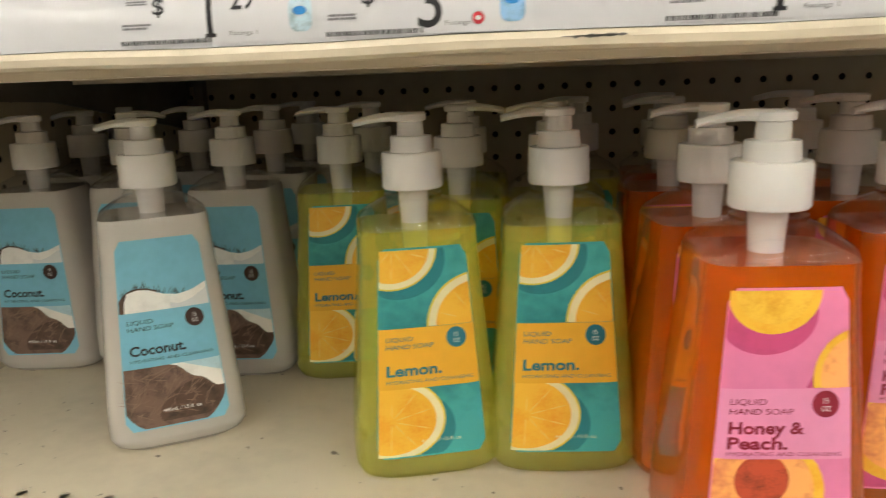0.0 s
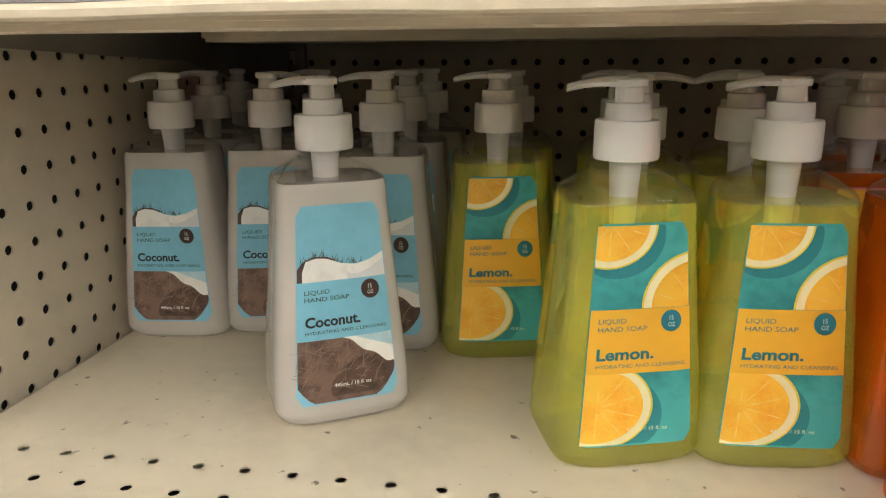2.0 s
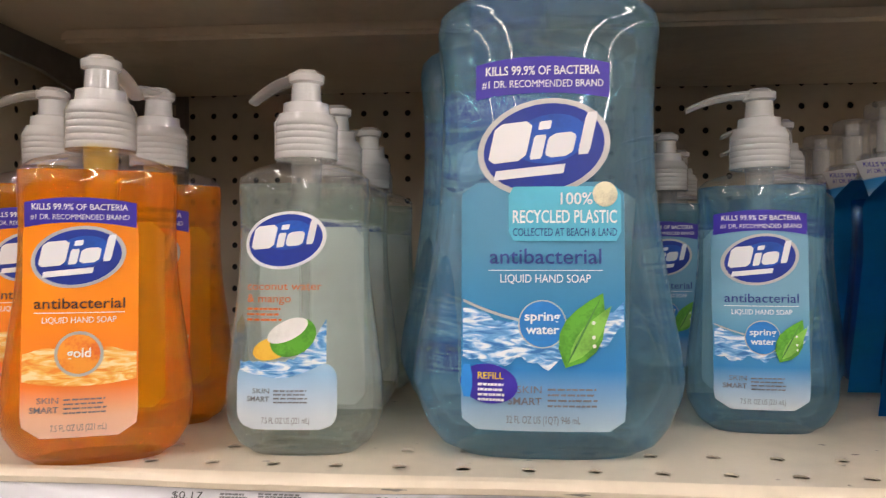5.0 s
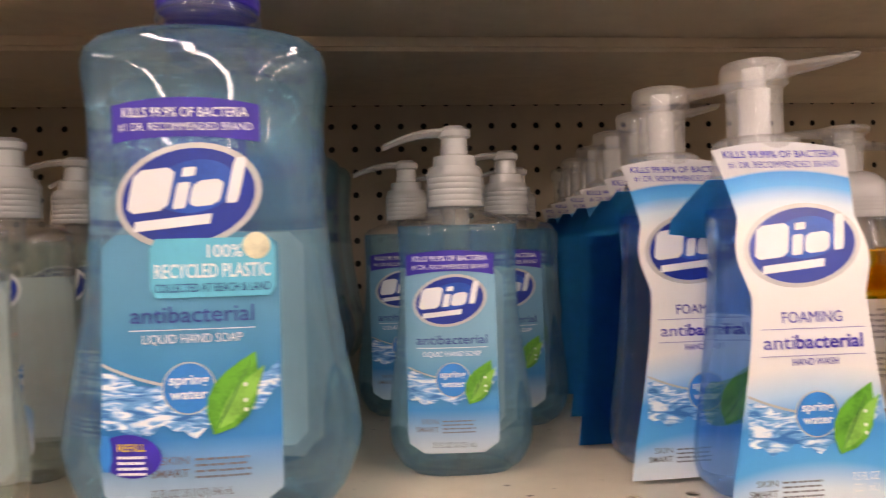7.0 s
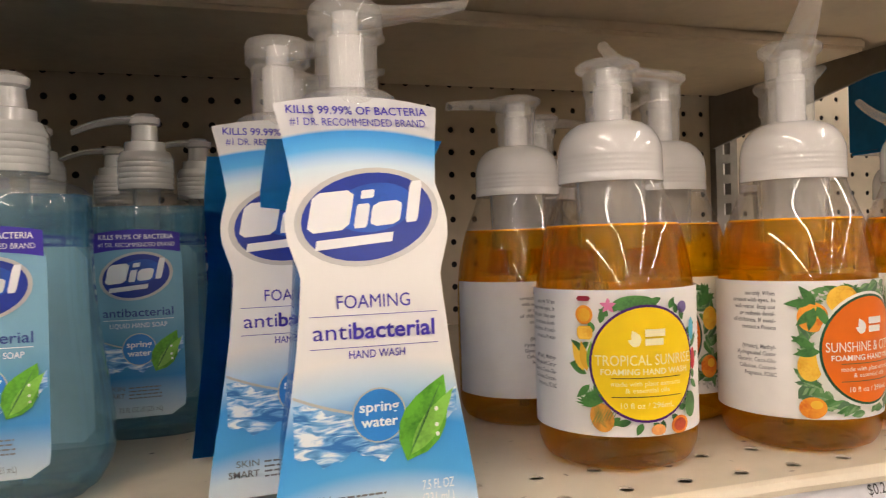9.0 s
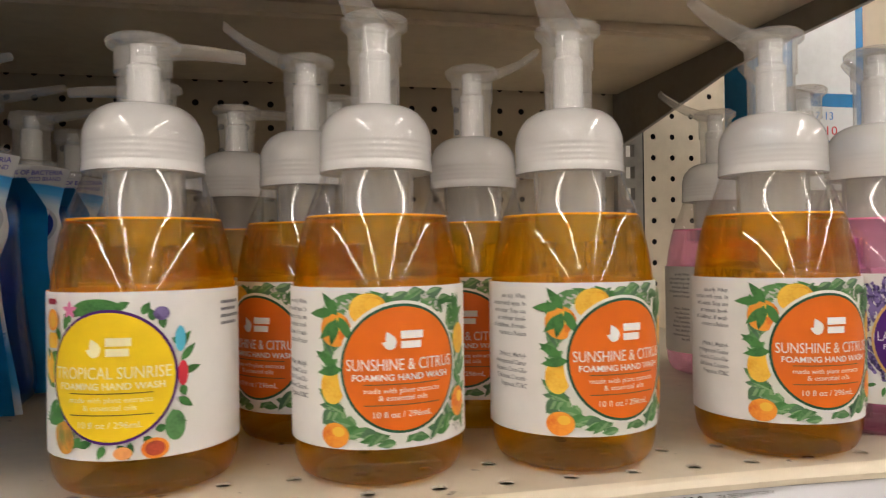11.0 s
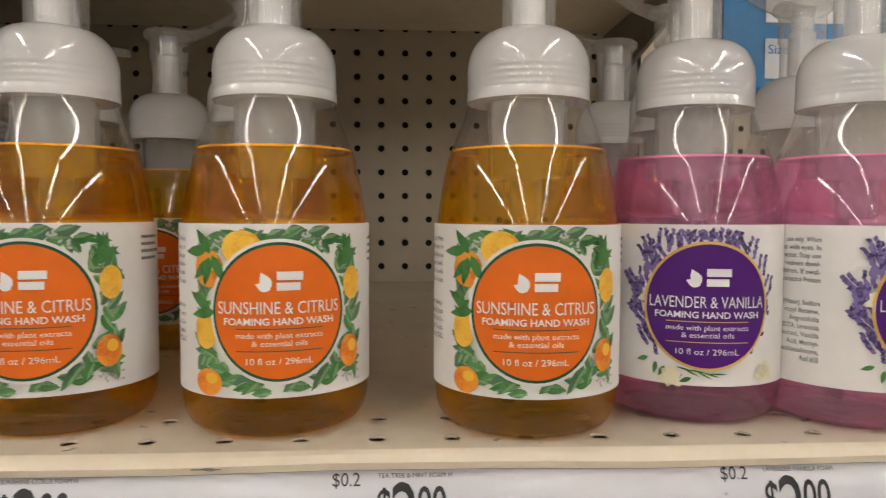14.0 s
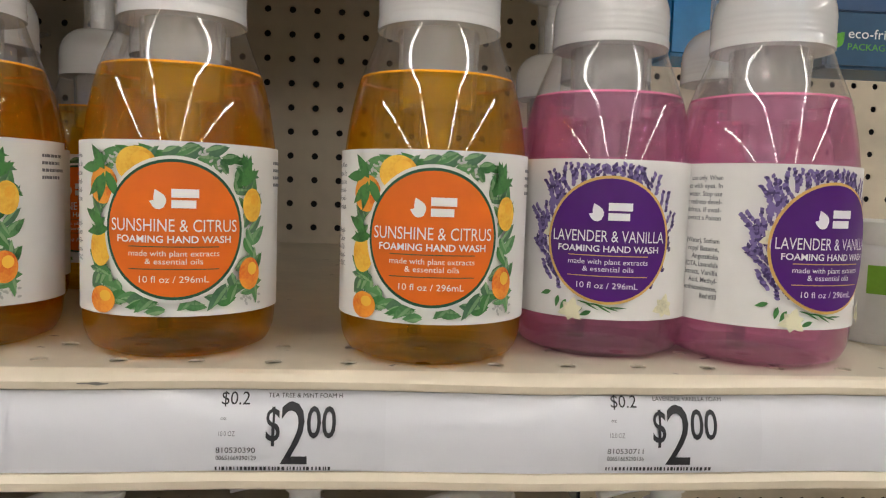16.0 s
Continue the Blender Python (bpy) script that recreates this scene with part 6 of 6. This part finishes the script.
two_dollar(-0.0391, "TEA TREE & MINT FOAM H", ("810530390", "00651669290129"), "white two dollar price label in black print")
two_dollar(0.0873, "LAVENDER VANILLA FOAM", ("810530711", "00651669290136"), "white two dollar price label in black print")
two_dollar(-0.1560, "SUNSHINE CITRUS FOAM H", ("810530389", "00651669290112"), "white two dollar price label in black print")
two_dollar(-0.2700, "TROPICAL FOAM H", ("810530388", "00651669290105"), "white two dollar price label in black print")


# ---- goods of the next bay ----
def carton(name, w, d, h, m, label, category, prints):
    """A printed carton with softly rounded edges; prints are (x0, x1, z0, z1, material) on its front."""
    b = thing(name, label, category)
    part("box", boxed(-w / 2, w / 2, -d / 2, d / 2, 0, h, bevel=0.003), m, b)
    for x0, x1, z0, z1, pm in prints:
        part("print", boxed(x0, x1, -d / 2 - 0.0006, -d / 2 + 0.0005, z0, z1), pm, b)
    return b


M_PACKBLUE = mat("blue_pack", (0.015, 0.20, 0.48), 0.22, vary=0.08, scale=15)
# Header and carton: shade from overhead is put into these darker blues.
M_HEADERSHADE = mat("shaded_header_blue", (0.010, 0.050, 0.14), 0.4, vary=0.08, scale=15)
M_CARTONSHADE = mat("shaded_carton_blue", (0.018, 0.075, 0.16), 0.45, vary=0.08, scale=15)
M_PACKWHITE = mat("white_pack", (0.74, 0.77, 0.80), 0.3, vary=0.05, scale=15)
M_LIME = mat("lime_plastic", (0.25, 0.50, 0.04), 0.4, vary=0.06)


def next_bay():
    s = thing("store_shelf", "cream steel shelf of the neighbouring bay", "shelf", "shelves of the bay")
    part("deck", boxed(X_R + 0.004, X_R + 0.95, -0.012, Y_B - 0.002, -0.002, 0), M_CREAM, s)
    part("front_lip", nosing(bmesh.new(), X_R + 0.004, X_R + 0.95, [(-0.0118, 0.0), (-0.0150, -0.0006), (-0.0166, -0.0028), (-0.0160, -0.034), (-0.0128, -0.036), (-0.0118, -0.004)]), M_CREAM, s)
    s.matrix_basis = pose(0, 0, 1.262)
    c = carton("carton", 0.160, 0.06, 0.052, M_CARTONSHADE, "blue eco-friendly carton, darkened for shade, on a steel peg hook", "carton", [])
    fr = lambda a, z, off: (a, -0.03 - off, z)
    part("lettering", words(fr, "eco-friendly", -0.0590, 0.0270, 0.0090, 0.0008, width=0.066), M_WPRINT, c)
    part("lettering", words(fr, "PACKAGING", -0.0590, 0.0165, 0.0060, 0.0008, width=0.052), M_LEAF, c)
    part("leaf_picture", leaf(fr, -0.0740, 0.018, 0.018, 0.012, 0.9, 0.0008), M_LEAF, c)
    part("header_card", boxed(-0.080, 0.080, -0.029, -0.026, 0.051, 0.110, bevel=0.001), M_HEADERSHADE, c, "blue header card darkened for shade")
    part("peg_hook", boxed(-0.002, 0.002, -0.035, 0.1226, 0.100, 0.104), M_STEEL, c, "steel peg hook")
    c.matrix_basis = pose(0.4840, 0.420, 1.4835)
    w = carton("pack", 0.112, 0.05, 0.210, M_PACKBLUE, "glossy blue and white pack hung on a peg hook", "pack", [(-0.020, 0.045, 0.052, 0.200, M_PACKWHITE), (-0.020, 0.045, 0.010, 0.040, M_PACKWHITE)])
    fw = lambda a, z, off: (a, -0.025 - off, z)
    part("lettering", words(fw, "Size 7-13", -0.018, 0.0285, 0.0070, 0.0012, width=0.038), M_SKY, w)
    part("lettering", words(fw, "5-10", 0.000, 0.0150, 0.0080, 0.0012, width=0.024), M_RED, w)
    part("peg_hook", boxed(-0.002, 0.002, -0.030, 0.2176, 0.200, 0.204), M_STEEL, w, "steel peg hook")
    w.matrix_basis = pose(0.2790, 0.325, 1.4690)
    j = thing("plastic_jar", "white jar with lime green label on the next shelf", "jar", "white jars")
    part("body", lofted([(0.0, 0.052, 0.052, 2), (0.003, 0.056, 0.056, 2), (0.062, 0.056, 0.056, 2), (0.070, 0.044, 0.044, 2)], n=28), M_WHITE, j)
    part("lid", lofted([(0.070, 0.046, 0.046, 2), (0.086, 0.046, 0.046, 2), (0.088, 0.042, 0.042, 2)], n=28), M_WHITE, j)
    lab = part("label", patch(around(0.0282), -0.028, 0.028, 0.008, 0.056, 0.0004, 16, 2), M_PAPER, j)
    part("stripe", patch(around(0.0282), -0.028, 0.028, 0.036, 0.056, 0.0007, 16, 2), M_LIME, lab)
    part("bar_print", patch(around(0.0282), -0.012, 0.016, 0.012, 0.028, 0.0007, 8, 1), M_NAVY, lab)
    j.matrix_basis = pose(0.3700, 0.170, 1.2622)
    copy_thing(j, pose(0.4350, 0.180, 1.2622))
    copy_thing(j, pose(0.3750, 0.250, 1.2622))


next_bay()


# ---- more pump bottles on the lower shelf, below the price strip ----
def slim_bottle(material, colour):
    b = thing("soap_bottle", f"{colour} pump soap bottle with white pump", "soap bottle", "slim pump bottles")
    part("body", lofted(smoothed([(0.0, 0.056, 0.040, 3), (0.004, 0.064, 0.046, 3), (0.10, 0.062, 0.045, 3), (0.135, 0.050, 0.040, 2.6), (0.150, 0.028, 0.028, 2)], 4), n=28), material, b)
    pump_top(b, 0.150, 0.0300, 0.020, "plain", M_WHITE, spout=0.034)
    return b


place(slim_bottle(mat("purple_bottle", (0.10, 0.04, 0.22), 0.3, vary=0.06), "deep purple"), [(-0.10, 0.05, Z_LOW, 0, 180), (-0.02, 0.06, Z_LOW, 0, 170), (0.14, 0.06, Z_LOW, 0, 185)])
place(slim_bottle(mat("teal_blue_bottle", (0.02, 0.10, 0.30), 0.3, vary=0.06), "dark blue"), [(-0.18, 0.05, Z_LOW, 0, 180), (0.06, 0.045, Z_LOW, 0, 175), (-0.28, 0.06, Z_LOW, 0, 180)])
